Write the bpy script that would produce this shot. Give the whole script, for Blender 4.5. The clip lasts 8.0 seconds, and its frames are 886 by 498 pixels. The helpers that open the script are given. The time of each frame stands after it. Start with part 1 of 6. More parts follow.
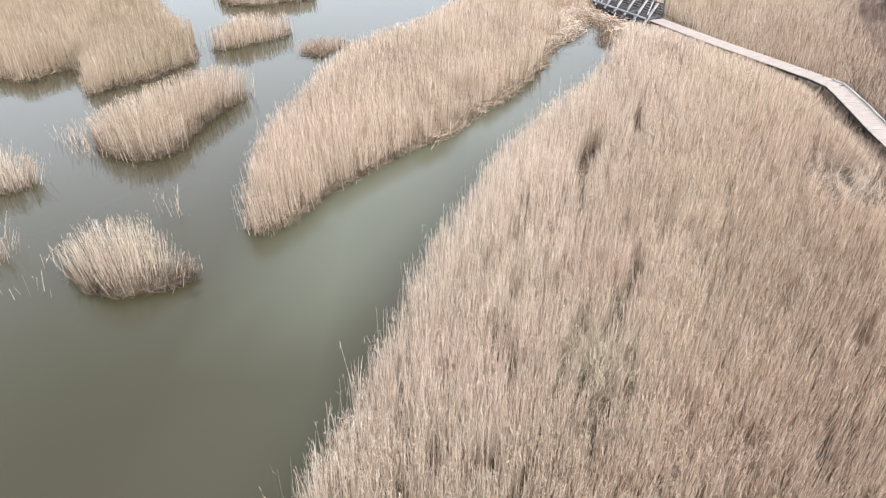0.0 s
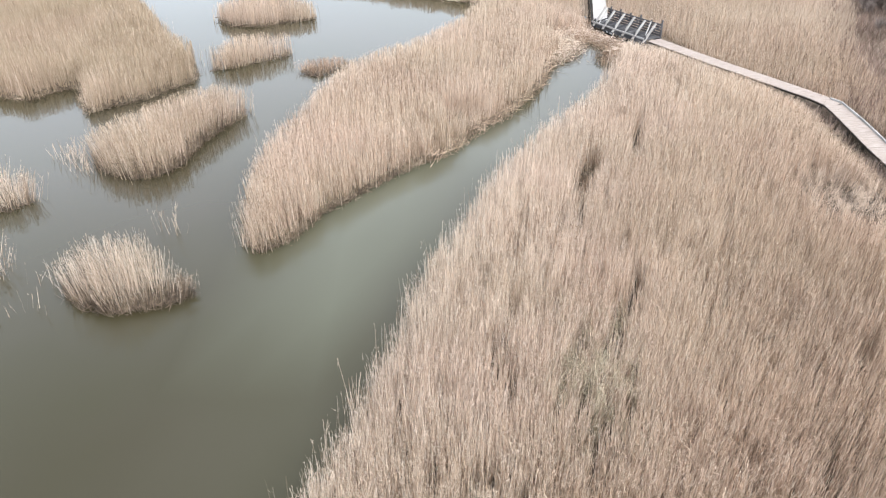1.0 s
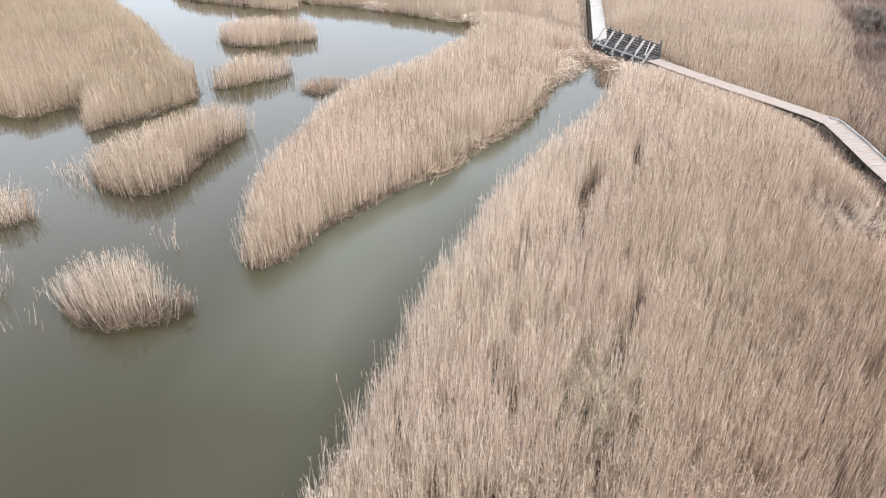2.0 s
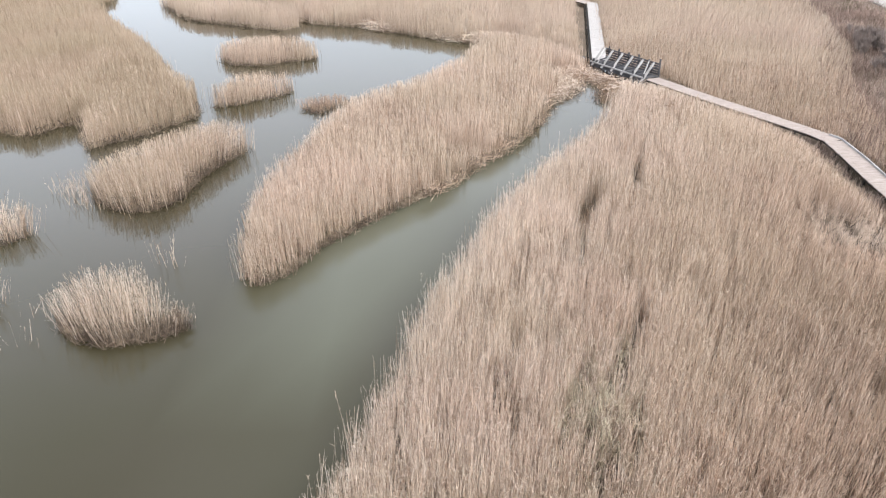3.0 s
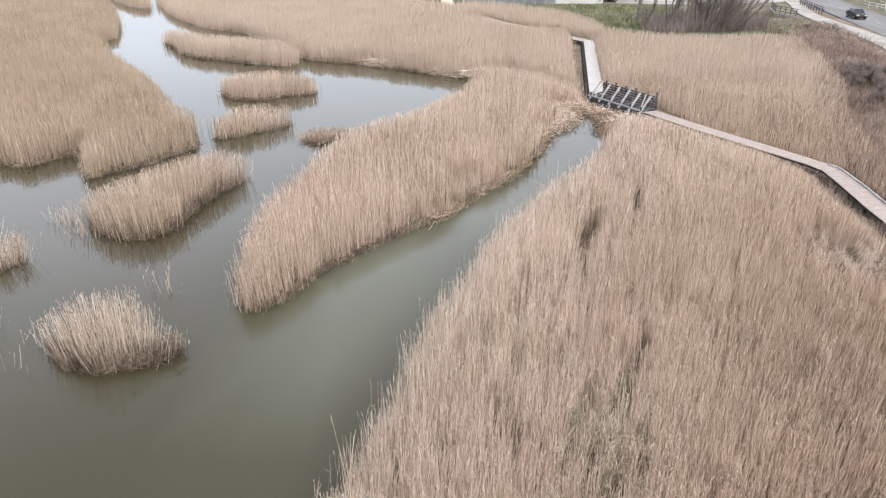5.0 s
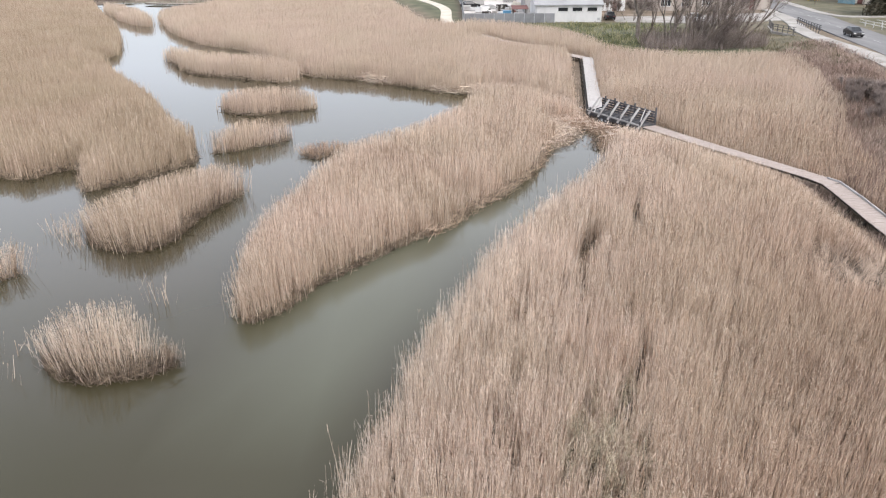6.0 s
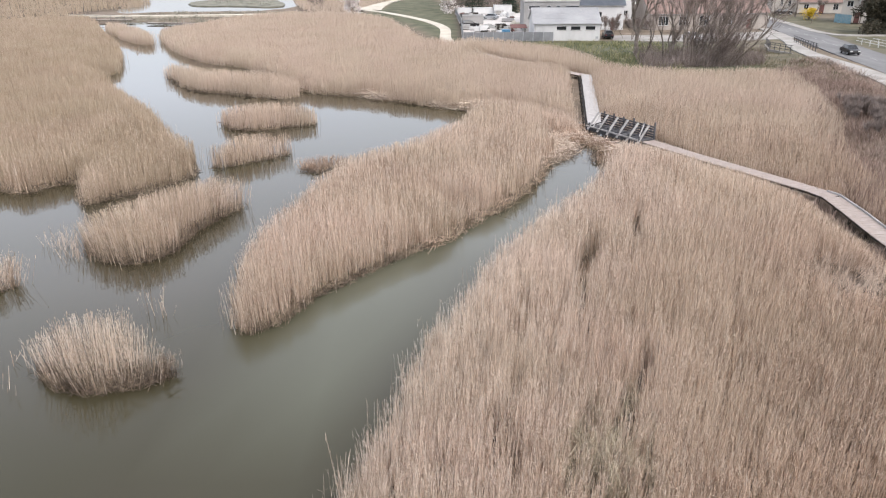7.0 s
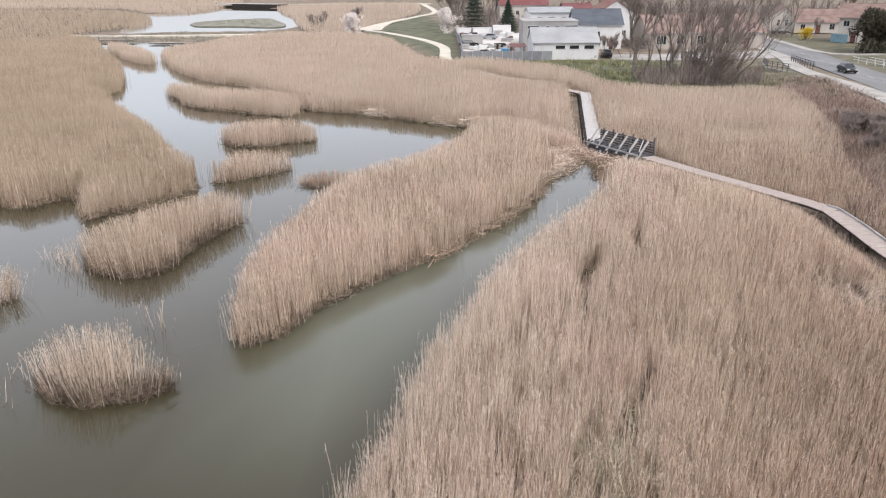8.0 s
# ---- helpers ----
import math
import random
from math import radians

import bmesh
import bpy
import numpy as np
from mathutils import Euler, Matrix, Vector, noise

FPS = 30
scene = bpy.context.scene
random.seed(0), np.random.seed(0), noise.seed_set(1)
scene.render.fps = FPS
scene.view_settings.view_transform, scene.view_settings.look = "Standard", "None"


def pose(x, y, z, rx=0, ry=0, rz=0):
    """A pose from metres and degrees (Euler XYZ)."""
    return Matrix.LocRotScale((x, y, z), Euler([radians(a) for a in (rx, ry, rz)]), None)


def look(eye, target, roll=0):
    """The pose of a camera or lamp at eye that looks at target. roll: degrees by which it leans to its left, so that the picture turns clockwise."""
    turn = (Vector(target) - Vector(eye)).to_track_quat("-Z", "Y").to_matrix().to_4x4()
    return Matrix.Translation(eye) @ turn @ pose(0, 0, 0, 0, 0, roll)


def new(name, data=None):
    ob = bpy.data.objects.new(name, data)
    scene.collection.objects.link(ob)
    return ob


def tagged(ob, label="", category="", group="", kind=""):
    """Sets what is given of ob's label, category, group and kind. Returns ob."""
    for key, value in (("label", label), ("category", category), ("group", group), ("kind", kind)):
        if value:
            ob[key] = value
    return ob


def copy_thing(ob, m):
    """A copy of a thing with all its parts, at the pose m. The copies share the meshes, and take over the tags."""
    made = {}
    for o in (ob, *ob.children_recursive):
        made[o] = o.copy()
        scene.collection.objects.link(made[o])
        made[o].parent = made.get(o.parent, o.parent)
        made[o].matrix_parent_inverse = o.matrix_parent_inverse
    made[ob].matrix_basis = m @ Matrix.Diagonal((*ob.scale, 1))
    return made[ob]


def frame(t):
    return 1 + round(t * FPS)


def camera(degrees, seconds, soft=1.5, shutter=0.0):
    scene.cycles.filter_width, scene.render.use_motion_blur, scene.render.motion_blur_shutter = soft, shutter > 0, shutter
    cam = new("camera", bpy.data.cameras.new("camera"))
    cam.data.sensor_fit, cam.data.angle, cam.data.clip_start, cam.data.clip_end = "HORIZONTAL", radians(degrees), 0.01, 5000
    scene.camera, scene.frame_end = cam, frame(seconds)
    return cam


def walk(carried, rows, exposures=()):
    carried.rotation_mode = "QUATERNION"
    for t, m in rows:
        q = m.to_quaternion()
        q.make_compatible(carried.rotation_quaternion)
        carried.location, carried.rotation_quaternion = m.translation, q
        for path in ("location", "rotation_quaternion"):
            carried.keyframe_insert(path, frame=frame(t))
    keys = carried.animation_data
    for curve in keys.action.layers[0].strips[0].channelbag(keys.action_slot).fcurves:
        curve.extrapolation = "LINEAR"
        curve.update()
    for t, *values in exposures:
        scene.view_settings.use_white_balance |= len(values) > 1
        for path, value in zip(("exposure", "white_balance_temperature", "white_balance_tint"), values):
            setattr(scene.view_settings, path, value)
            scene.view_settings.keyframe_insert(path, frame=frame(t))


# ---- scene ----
cam = camera(63.9, 8.0, soft=1.18)
PATH = [
    (0, (0.091, -0.235, 19.585), (0.083, 1.423, 18.466), -0.7),
    (0.5, (0.126, -0.195, 19.439), (0.118, 1.48, 18.347), -0.7),
    (1, (0.106, -0.172, 19.263), (0.1, 1.52, 18.195), -0.7),
    (1.5, (0.112, -0.174, 19.129), (0.106, 1.533, 18.086), -0.6),
    (3, (0.07, -0.033, 18.671), (0.066, 1.718, 17.704), -0.6),
    (3.5, (0.07, -0.051, 18.54), (0.067, 1.712, 17.596), -0.6),
    (4, (0.062, -0.022, 18.344), (0.059, 1.754, 17.425), -0.6),
    (4.5, (0.03, -0.002, 18.098), (0.03, 1.788, 17.205), -0.6),
    (6, (0.101, 0.07, 17.412), (0.103, 1.894, 16.592), -0.5),
    (6.5, (0.083, 0.048, 17.178), (0.087, 1.883, 16.383), -0.5),
    (7, (0.088, 0.042, 16.941), (0.092, 1.888, 16.171), -0.5),
    (7.5, (0.039, 0.019, 16.74), (0.044, 1.875, 15.995), -0.5),
    (8, (0.03, 0.013, 16.555), (0.036, 1.879, 15.836), -0.5),
]
walk(cam, [(t, look(eye, target, roll)) for t, eye, target, roll in PATH],
     exposures=[(0.0, 1.30, 6330, 7.0), (1.5, 1.18, 6350, 7.5), (3.0, 1.06, 6380, 9.2), (4.5, 0.97, 6405, 10.0), (6.0, 0.84, 6435, 11.0), (8.0, 0.71, 6455, 12.0)])

# ---------------------------------------------------------------- light
SUN_EL, SUN_AZ = 50.0, 138.0
world = bpy.data.worlds.new("overcast_sky")
scene.world = world
world.use_nodes = True
wn, wl = world.node_tree.nodes, world.node_tree.links
sky = wn.new("ShaderNodeTexSky")
sky.sky_type, sky.sun_disc = "NISHITA", False
sky.sun_elevation, sky.sun_rotation = radians(SUN_EL), radians(SUN_AZ)
sky.air_density, sky.dust_density, sky.ozone_density = 1.0, 4.0, 1.0
cloud = wn.new("ShaderNodeMixRGB")
cloud.inputs[0].default_value = 0.72
way, up, tone = wn.new("ShaderNodeTexCoord"), wn.new("ShaderNodeSeparateXYZ"), wn.new("ShaderNodeValToRGB")
tone.color_ramp.elements.new(0.4)
tone.color_ramp.elements.new(0.6)
for el, at, col in zip(tone.color_ramp.elements, (0.02, 0.16, 0.38, 0.67), ((4.0, 4.15, 4.45), (7.3, 7.6, 8.2), (8.8, 9.05, 9.55), (4.2, 4.38, 4.7))):
    el.position, el.color = at, (*col, 1)
wl.new(way.outputs["Generated"], up.inputs[0])
wl.new(up.outputs["Z"], tone.inputs[0])
wl.new(tone.outputs[0], cloud.inputs[2])
wl.new(sky.outputs[0], cloud.inputs[1])
wl.new(cloud.outputs[0], wn["Background"].inputs[0])
wn["Background"].inputs[1].default_value = 0.15
sun = new("sun", bpy.data.lights.new("sun", "SUN"))
sun.data.energy, sun.data.angle, sun.data.color = 1.8, radians(60), (1.0, 0.95, 0.88)
a, e = radians(SUN_AZ), radians(SUN_EL)
sun.matrix_world = look((60 * math.sin(a) * math.cos(e), 60 * math.cos(a) * math.cos(e), 60 * math.sin(e)), (0, 0, 0))


# ---------------------------------------------------------------- materials
def mat(name, cols, scale=1.0, rough=0.8, bump=0.0, fine=0.0, metal=0.0, spec=0.3, stretch=(1, 1, 1), island=0.0, per_object=0.0, translucent=0.0, hue=None, broad=1.3):
    """Colours blended by a broad and a fine noise of real size; island: how far each loose piece differs."""
    m = bpy.data.materials.new(name)
    m.use_nodes = True
    n, l = m.node_tree.nodes, m.node_tree.links
    p = n["Principled BSDF"]
    p.inputs["Roughness"].default_value, p.inputs["Metallic"].default_value = rough, metal
    p.inputs["Specular IOR Level"].default_value = spec
    co = n.new("ShaderNodeNewGeometry") if island else n.new("ShaderNodeTexCoord")
    mp = n.new("ShaderNodeMapping")
    mp.inputs["Scale"].default_value = stretch
    l.new(co.outputs["Position"] if island else co.outputs["Object"], mp.inputs[0])
    a, b = n.new("ShaderNodeTexNoise"), n.new("ShaderNodeTexNoise")
    a.inputs["Scale"].default_value, a.inputs["Detail"].default_value = scale, 3
    b.inputs["Scale"].default_value, b.inputs["Detail"].default_value = scale * 9, 4
    for t in (a, b):
        l.new(mp.outputs[0], t.inputs["Vector"])
    mix = n.new("ShaderNodeMath")
    mix.operation = "MULTIPLY_ADD"
    mix.inputs[1].default_value = 0.35 + fine
    l.new(b.outputs[0], mix.inputs[0])
    sc = n.new("ShaderNodeMath")
    sc.operation = "MULTIPLY_ADD"
    sc.inputs[1].default_value, sc.inputs[2].default_value = broad, -broad / 2 - 0.5 * (0.35 + fine) + 0.5
    l.new(a.outputs[0], sc.inputs[0])
    l.new(sc.outputs[0], mix.inputs[2])
    last = mix
    for amount, src in ((island, "island"), (per_object, "object")):
        if amount:
            r = co.outputs["Random Per Island"] if src == "island" else n.new("ShaderNodeObjectInfo").outputs["Random"]
            w, s = n.new("ShaderNodeMath"), n.new("ShaderNodeMath")
            w.operation, s.operation = "MULTIPLY_ADD", "ADD"
            w.inputs[1].default_value, w.inputs[2].default_value = amount, -amount / 2
            l.new(r, w.inputs[0])
            l.new(w.outputs[0], s.inputs[0])
            l.new(last.outputs[0], s.inputs[1])
            last = s
    ramp = n.new("ShaderNodeValToRGB")
    el = ramp.color_ramp.elements
    while len(el) < len(cols):
        el.new(0.5)
    for i, c in enumerate(cols):
        el[i].position, el[i].color = 0.15 + 0.7 * i / max(1, len(cols) - 1), (*c, 1)
    l.new(last.outputs[0], ramp.inputs[0])
    out = ramp.outputs[0]
    if hue:
        hn, hr, hm = n.new("ShaderNodeTexNoise"), n.new("ShaderNodeValToRGB"), n.new("ShaderNodeMixRGB")
        hn.inputs["Scale"].default_value, hn.inputs["Detail"].default_value = 0.11, 2
        l.new(mp.outputs[0], hn.inputs["Vector"])
        for q, at, c in zip(hr.color_ramp.elements, (0.38, 0.62), hue):
            q.position, q.color = at, (*c, 1)
        hm.blend_type = "MULTIPLY"
        hm.inputs[0].default_value = 1.0
        l.new(hn.outputs[0], hr.inputs[0])
        l.new(out, hm.inputs[1])
        l.new(hr.outputs[0], hm.inputs[2])
        out = hm.outputs[0]
    l.new(out, p.inputs["Base Color"])
    if bump:
        bp = n.new("ShaderNodeBump")
        bp.inputs["Strength"].default_value, bp.inputs["Distance"].default_value = bump, 0.05
        l.new(b.outputs[0], bp.inputs["Height"])
        l.new(bp.outputs[0], p.inputs["Normal"])
    if translucent:
        tr, ms = n.new("ShaderNodeBsdfTranslucent"), n.new("ShaderNodeMixShader")
        ms.inputs[0].default_value = translucent
        l.new(out, tr.inputs[0])
        l.new(p.outputs[0], ms.inputs[1])
        l.new(tr.outputs[0], ms.inputs[2])
        l.new(ms.outputs[0], n["Material Output"].inputs[0])
    return m


HUES = ((1.01, 0.98, 0.985), (0.99, 0.985, 0.965))
REED = mat("reed_straw", [(0.19, 0.136, 0.095), (0.56, 0.443, 0.347), (0.65, 0.53, 0.43), (0.71, 0.605, 0.507)], 0.16, 0.6, island=0.9, translucent=0.25, hue=HUES, broad=0.55)
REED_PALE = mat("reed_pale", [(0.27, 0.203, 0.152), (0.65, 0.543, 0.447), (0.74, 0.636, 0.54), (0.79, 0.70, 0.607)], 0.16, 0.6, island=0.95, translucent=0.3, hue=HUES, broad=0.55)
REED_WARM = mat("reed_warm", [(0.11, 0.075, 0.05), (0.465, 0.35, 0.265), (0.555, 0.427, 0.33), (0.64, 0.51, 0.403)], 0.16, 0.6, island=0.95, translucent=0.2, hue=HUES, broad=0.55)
# Far straw is greyer and flatter, with distance haze put into the colour.
REED_FAR = mat("reed_straw_far", [(0.36, 0.288, 0.225), (0.49, 0.40, 0.32), (0.56, 0.468, 0.385), (0.625, 0.535, 0.45)], 0.16, 0.6, island=0.40, translucent=0.25, hue=HUES, broad=0.55)
REED_GOLD = mat("reed_golden", [(0.26, 0.2, 0.138), (0.40, 0.32, 0.238), (0.46, 0.376, 0.288), (0.525, 0.438, 0.345)], 0.16, 0.6, island=0.5, translucent=0.25, hue=HUES, broad=0.55)
PLUME = mat("reed_plume", [(0.33, 0.25, 0.19), (0.47, 0.385, 0.305), (0.60, 0.52, 0.43)], 0.2, 0.9, island=0.6, translucent=0.3)
REED_BROWN = mat("reed_brown", [(0.20, 0.13, 0.09), (0.34, 0.23, 0.16), (0.5, 0.37, 0.27)], 0.3, 0.8, island=0.6)
LITTER = mat("reed_litter", [(0.07, 0.053, 0.038), (0.20, 0.155, 0.112), (0.40, 0.325, 0.25)], 0.4, 0.7, island=0.6)
# Litter coloured dark, mostly to put shade at the feet of the reeds.
DARK_LITTER = mat("shade_dark_litter", [(0.05, 0.036, 0.026), (0.115, 0.085, 0.062), (0.24, 0.185, 0.135)], 0.6, 0.7, island=0.6)
TANGLE = mat("reed_tangle", [(0.12, 0.10, 0.066), (0.34, 0.29, 0.205), (0.56, 0.49, 0.38)], 0.5, 0.7, island=0.8)
SCRUB = mat("scrub_twigs", [(0.12, 0.083, 0.067), (0.27, 0.195, 0.162), (0.43, 0.325, 0.275)], 0.3, 0.9, island=0.8)
HEATH = mat("matted_stems", [(0.115, 0.083, 0.069), (0.28, 0.21, 0.178), (0.46, 0.36, 0.31)], 0.4, 0.9, island=0.9)
MATTED = mat("matted_reeds", [(0.17, 0.125, 0.096), (0.40, 0.31, 0.245), (0.60, 0.485, 0.395)], 0.4, 0.8, island=0.9)
CHALK = mat("pale_yard_dust", [(0.40, 0.375, 0.355), (0.53, 0.50, 0.48), (0.62, 0.595, 0.575)], 0.25, 0.95, 0.3)
BARK = mat("bark", [(0.085, 0.07, 0.058), (0.17, 0.145, 0.125), (0.29, 0.255, 0.225)], 1.5, 0.95, 0.5)
TWIG = mat("twigs", [(0.11, 0.087, 0.076), (0.205, 0.168, 0.15), (0.33, 0.28, 0.26)], 0.4, 0.95, island=0.5)
NEEDLE = mat("conifer_needles", [(0.012, 0.022, 0.016), (0.03, 0.05, 0.032)], 1.0, 0.8, island=0.6)
HEDGE = mat("hedge_leaves", [(0.02, 0.022, 0.014), (0.05, 0.045, 0.028), (0.075, 0.06, 0.04)], 1.0, 0.7, island=0.7)
BLOSSOM = mat("blossom", [(0.62, 0.55, 0.52), (0.82, 0.78, 0.76)], 1.0, 0.9, island=0.5, translucent=0.2)
YELLOW = mat("forsythia", [(0.45, 0.30, 0.02), (0.72, 0.52, 0.05)], 1.0, 0.9, island=0.5)
WEED = mat("green_weeds", [(0.075, 0.085, 0.04), (0.19, 0.2, 0.095), (0.36, 0.33, 0.2)], 0.5, 0.8, island=0.6)
TURF = mat("dry_grass", [(0.06, 0.062, 0.032), (0.12, 0.108, 0.06), (0.21, 0.17, 0.115)], 0.25, 0.9, island=0.5)
DECK_PALE = mat("pale_grey_boards", [(0.32, 0.30, 0.29), (0.42, 0.40, 0.39), (0.50, 0.48, 0.47)], 1.2, 0.85, 0.3, stretch=(1, 6, 1), per_object=0.5)
GREY_GRASS = mat("grey_grass", [(0.13, 0.13, 0.10), (0.22, 0.21, 0.17), (0.33, 0.31, 0.26)], 0.3, 0.9, island=0.5)
DECK = mat("grey_boards", [(0.22, 0.18, 0.16), (0.32, 0.27, 0.245), (0.40, 0.35, 0.325)], 1.2, 0.85, 0.3, stretch=(1, 6, 1), per_object=0.5)
TIMBER = mat("weathered_timber", [(0.03, 0.03, 0.034), (0.07, 0.07, 0.077), (0.135, 0.133, 0.14)], 1.5, 0.85, 0.3, per_object=0.3)
PALE_TIMBER = mat("pale_timber", [(0.27, 0.265, 0.26), (0.37, 0.36, 0.355), (0.46, 0.45, 0.44)], 1.5, 0.8, 0.3, per_object=0.3)
DARK_TIMBER = mat("wet_dark_timber", [(0.018, 0.016, 0.014), (0.05, 0.043, 0.036)], 1.5, 0.8, 0.3)
GRAVEL = mat("pale_gravel", [(0.40, 0.36, 0.30), (0.50, 0.46, 0.39), (0.58, 0.54, 0.47)], 0.5, 0.95, 0.4)
ASPHALT = mat("asphalt", [(0.12, 0.118, 0.12), (0.165, 0.163, 0.165), (0.22, 0.216, 0.215)], 0.12, 0.85, 0.2, stretch=(3, 0.6, 1))
CONCRETE = mat("concrete", [(0.22, 0.205, 0.19), (0.31, 0.295, 0.275), (0.38, 0.365, 0.345)], 0.4, 0.9, 0.2)
PLASTER = mat("white_plaster", [(0.42, 0.42, 0.42), (0.54, 0.54, 0.54), (0.60, 0.60, 0.595)], 0.35, 0.85, 0.15, stretch=(1, 1, 0.4))
CREAM_PALE = mat("pale_cream_plaster", [(0.36, 0.33, 0.295), (0.46, 0.425, 0.385), (0.53, 0.495, 0.455)], 0.35, 0.85, 0.15, stretch=(1, 1, 0.4))
CREAM = mat("cream_plaster", [(0.25, 0.215, 0.19), (0.33, 0.29, 0.26), (0.40, 0.36, 0.325)], 0.35, 0.85, 0.15, stretch=(1, 1, 0.4))
GREYWALL = mat("grey_render", [(0.22, 0.215, 0.21), (0.30, 0.293, 0.287), (0.36, 0.352, 0.345)], 0.3, 0.85, 0.15)
ROOF_GREY = mat("grey_metal_roof", [(0.24, 0.243, 0.25), (0.30, 0.303, 0.312), (0.35, 0.353, 0.36)], 0.25, 0.5, 0.1)
ROOF_BLUE = mat("blue_grey_roof", [(0.06, 0.068, 0.082), (0.085, 0.096, 0.115), (0.11, 0.12, 0.14)], 0.3, 0.6, 0.1)
TILE_RED = mat("red_tiles", [(0.10, 0.045, 0.036), (0.16, 0.075, 0.06), (0.21, 0.115, 0.095)], 0.6, 0.85, 0.3, per_object=0.4)
TILE_PALE = mat("pale_red_tiles", [(0.15, 0.095, 0.082), (0.205, 0.138, 0.12), (0.25, 0.185, 0.162)], 0.6, 0.85, 0.3, per_object=0.3)
METAL_RED = mat("red_sheet_roof", [(0.13, 0.045, 0.045), (0.185, 0.075, 0.075)], 0.3, 0.6, 0.1)
FENCE = mat("grey_fence_panel", [(0.14, 0.145, 0.155), (0.20, 0.205, 0.215), (0.25, 0.255, 0.265)], 0.6, 0.6, 0.1, per_object=0.35)
BLACK = mat("black_paint", [(0.008, 0.008, 0.01), (0.014, 0.014, 0.016)], 1, 0.35, spec=0.3)
WHITE = mat("white_paint", [(0.52, 0.52, 0.52), (0.60, 0.60, 0.60)], 1, 0.4)
BLUE = mat("blue_plastic", [(0.05, 0.16, 0.28), (0.09, 0.24, 0.38)], 1, 0.5)
TEAL = mat("pale_blue_paint", [(0.13, 0.24, 0.30), (0.20, 0.33, 0.39)], 1, 0.6)
RUST = mat("brown_sheet", [(0.10, 0.045, 0.04), (0.17, 0.08, 0.07)], 1, 0.7)
TARP = mat("grey_tarp", [(0.20, 0.20, 0.19), (0.42, 0.41, 0.39)], 1, 0.7, 0.2)
RUBBER = mat("rubber", [(0.015, 0.015, 0.015), (0.03, 0.03, 0.03)], 1, 0.9)
STEEL = mat("galvanised_steel", [(0.32, 0.33, 0.34), (0.44, 0.45, 0.46)], 2, 0.45, metal=0.6)
GLASS = mat("dark_glass", [(0.015, 0.017, 0.02), (0.03, 0.033, 0.036)], 1, 0.08, spec=0.6)
LEAD = mat("paint_line", [(0.28, 0.28, 0.275), (0.36, 0.36, 0.35)], 1, 0.8)


def water_material():
    m = bpy.data.materials.new("murky_water")
    m.use_nodes = True
    n, l = m.node_tree.nodes, m.node_tree.links
    p = n["Principled BSDF"]
    p.inputs["Roughness"].default_value, p.inputs["IOR"].default_value = 0.0, 1.40
    g, a, ramp = n.new("ShaderNodeNewGeometry"), n.new("ShaderNodeTexNoise"), n.new("ShaderNodeValToRGB")
    a.inputs["Scale"].default_value, a.inputs["Detail"].default_value = 0.07, 3
    l.new(g.outputs["Position"], a.inputs["Vector"])
    ramp.color_ramp.elements[0].position, ramp.color_ramp.elements[0].color = 0.35, (0.036, 0.032, 0.0145, 1)
    ramp.color_ramp.elements[1].position, ramp.color_ramp.elements[1].color = 0.68, (0.043, 0.036, 0.0225, 1)
    l.new(a.outputs[0], ramp.inputs[0])
    at, silt = n.new("ShaderNodeAttribute"), n.new("ShaderNodeMixRGB")
    at.attribute_name = "silt"
    silt.inputs[2].default_value = (0.098, 0.102, 0.074, 1)
    l.new(at.outputs["Fac"], silt.inputs[0])
    l.new(ramp.outputs[0], silt.inputs[1])
    l.new(silt.outputs[0], p.inputs["Base Color"])
    w, bp = n.new("ShaderNodeTexNoise"), n.new("ShaderNodeBump")
    w.inputs["Scale"].default_value, w.inputs["Detail"].default_value = 1.6, 3
    bp.inputs["Strength"].default_value, bp.inputs["Distance"].default_value = 0.03, 0.02
    l.new(g.outputs["Position"], w.inputs["Vector"])
    l.new(w.outputs[0], bp.inputs["Height"])
    l.new(bp.outputs[0], p.inputs["Normal"])
    return m


WATER = water_material()


# ---------------------------------------------------------------- mesh helpers
def mesh_of(name, bm, material):
    me = bpy.data.meshes.new(name)
    bm.to_mesh(me)
    bm.free()
    me.materials.append(material)
    return me


def part(name, bm, material, parent, label=""):
    ob = new(name, mesh_of(name, bm, material))
    ob.parent = parent
    return tagged(ob, label)


def thing(name, m, label, category, group="", kind=""):
    ob = new(name)
    ob.matrix_world = m
    return tagged(ob, label, category, group, kind)


def box(x0, x1, y0, y1, z0, z1, bm=None, bevel=0.0):
    one = bmesh.new()
    bmesh.ops.create_cube(one, size=1, matrix=Matrix.Translation(((x0 + x1) / 2, (y0 + y1) / 2, (z0 + z1) / 2)) @ Matrix.Diagonal((x1 - x0, y1 - y0, z1 - z0, 1)))
    if bevel:
        bmesh.ops.bevel(one, geom=one.edges[:], offset=bevel, segments=1, affect="EDGES")
    if bm is None:
        return one
    me = bpy.data.meshes.new("tmp")
    one.to_mesh(me)
    one.free()
    bm.from_mesh(me)
    bpy.data.meshes.remove(me)
    return bm


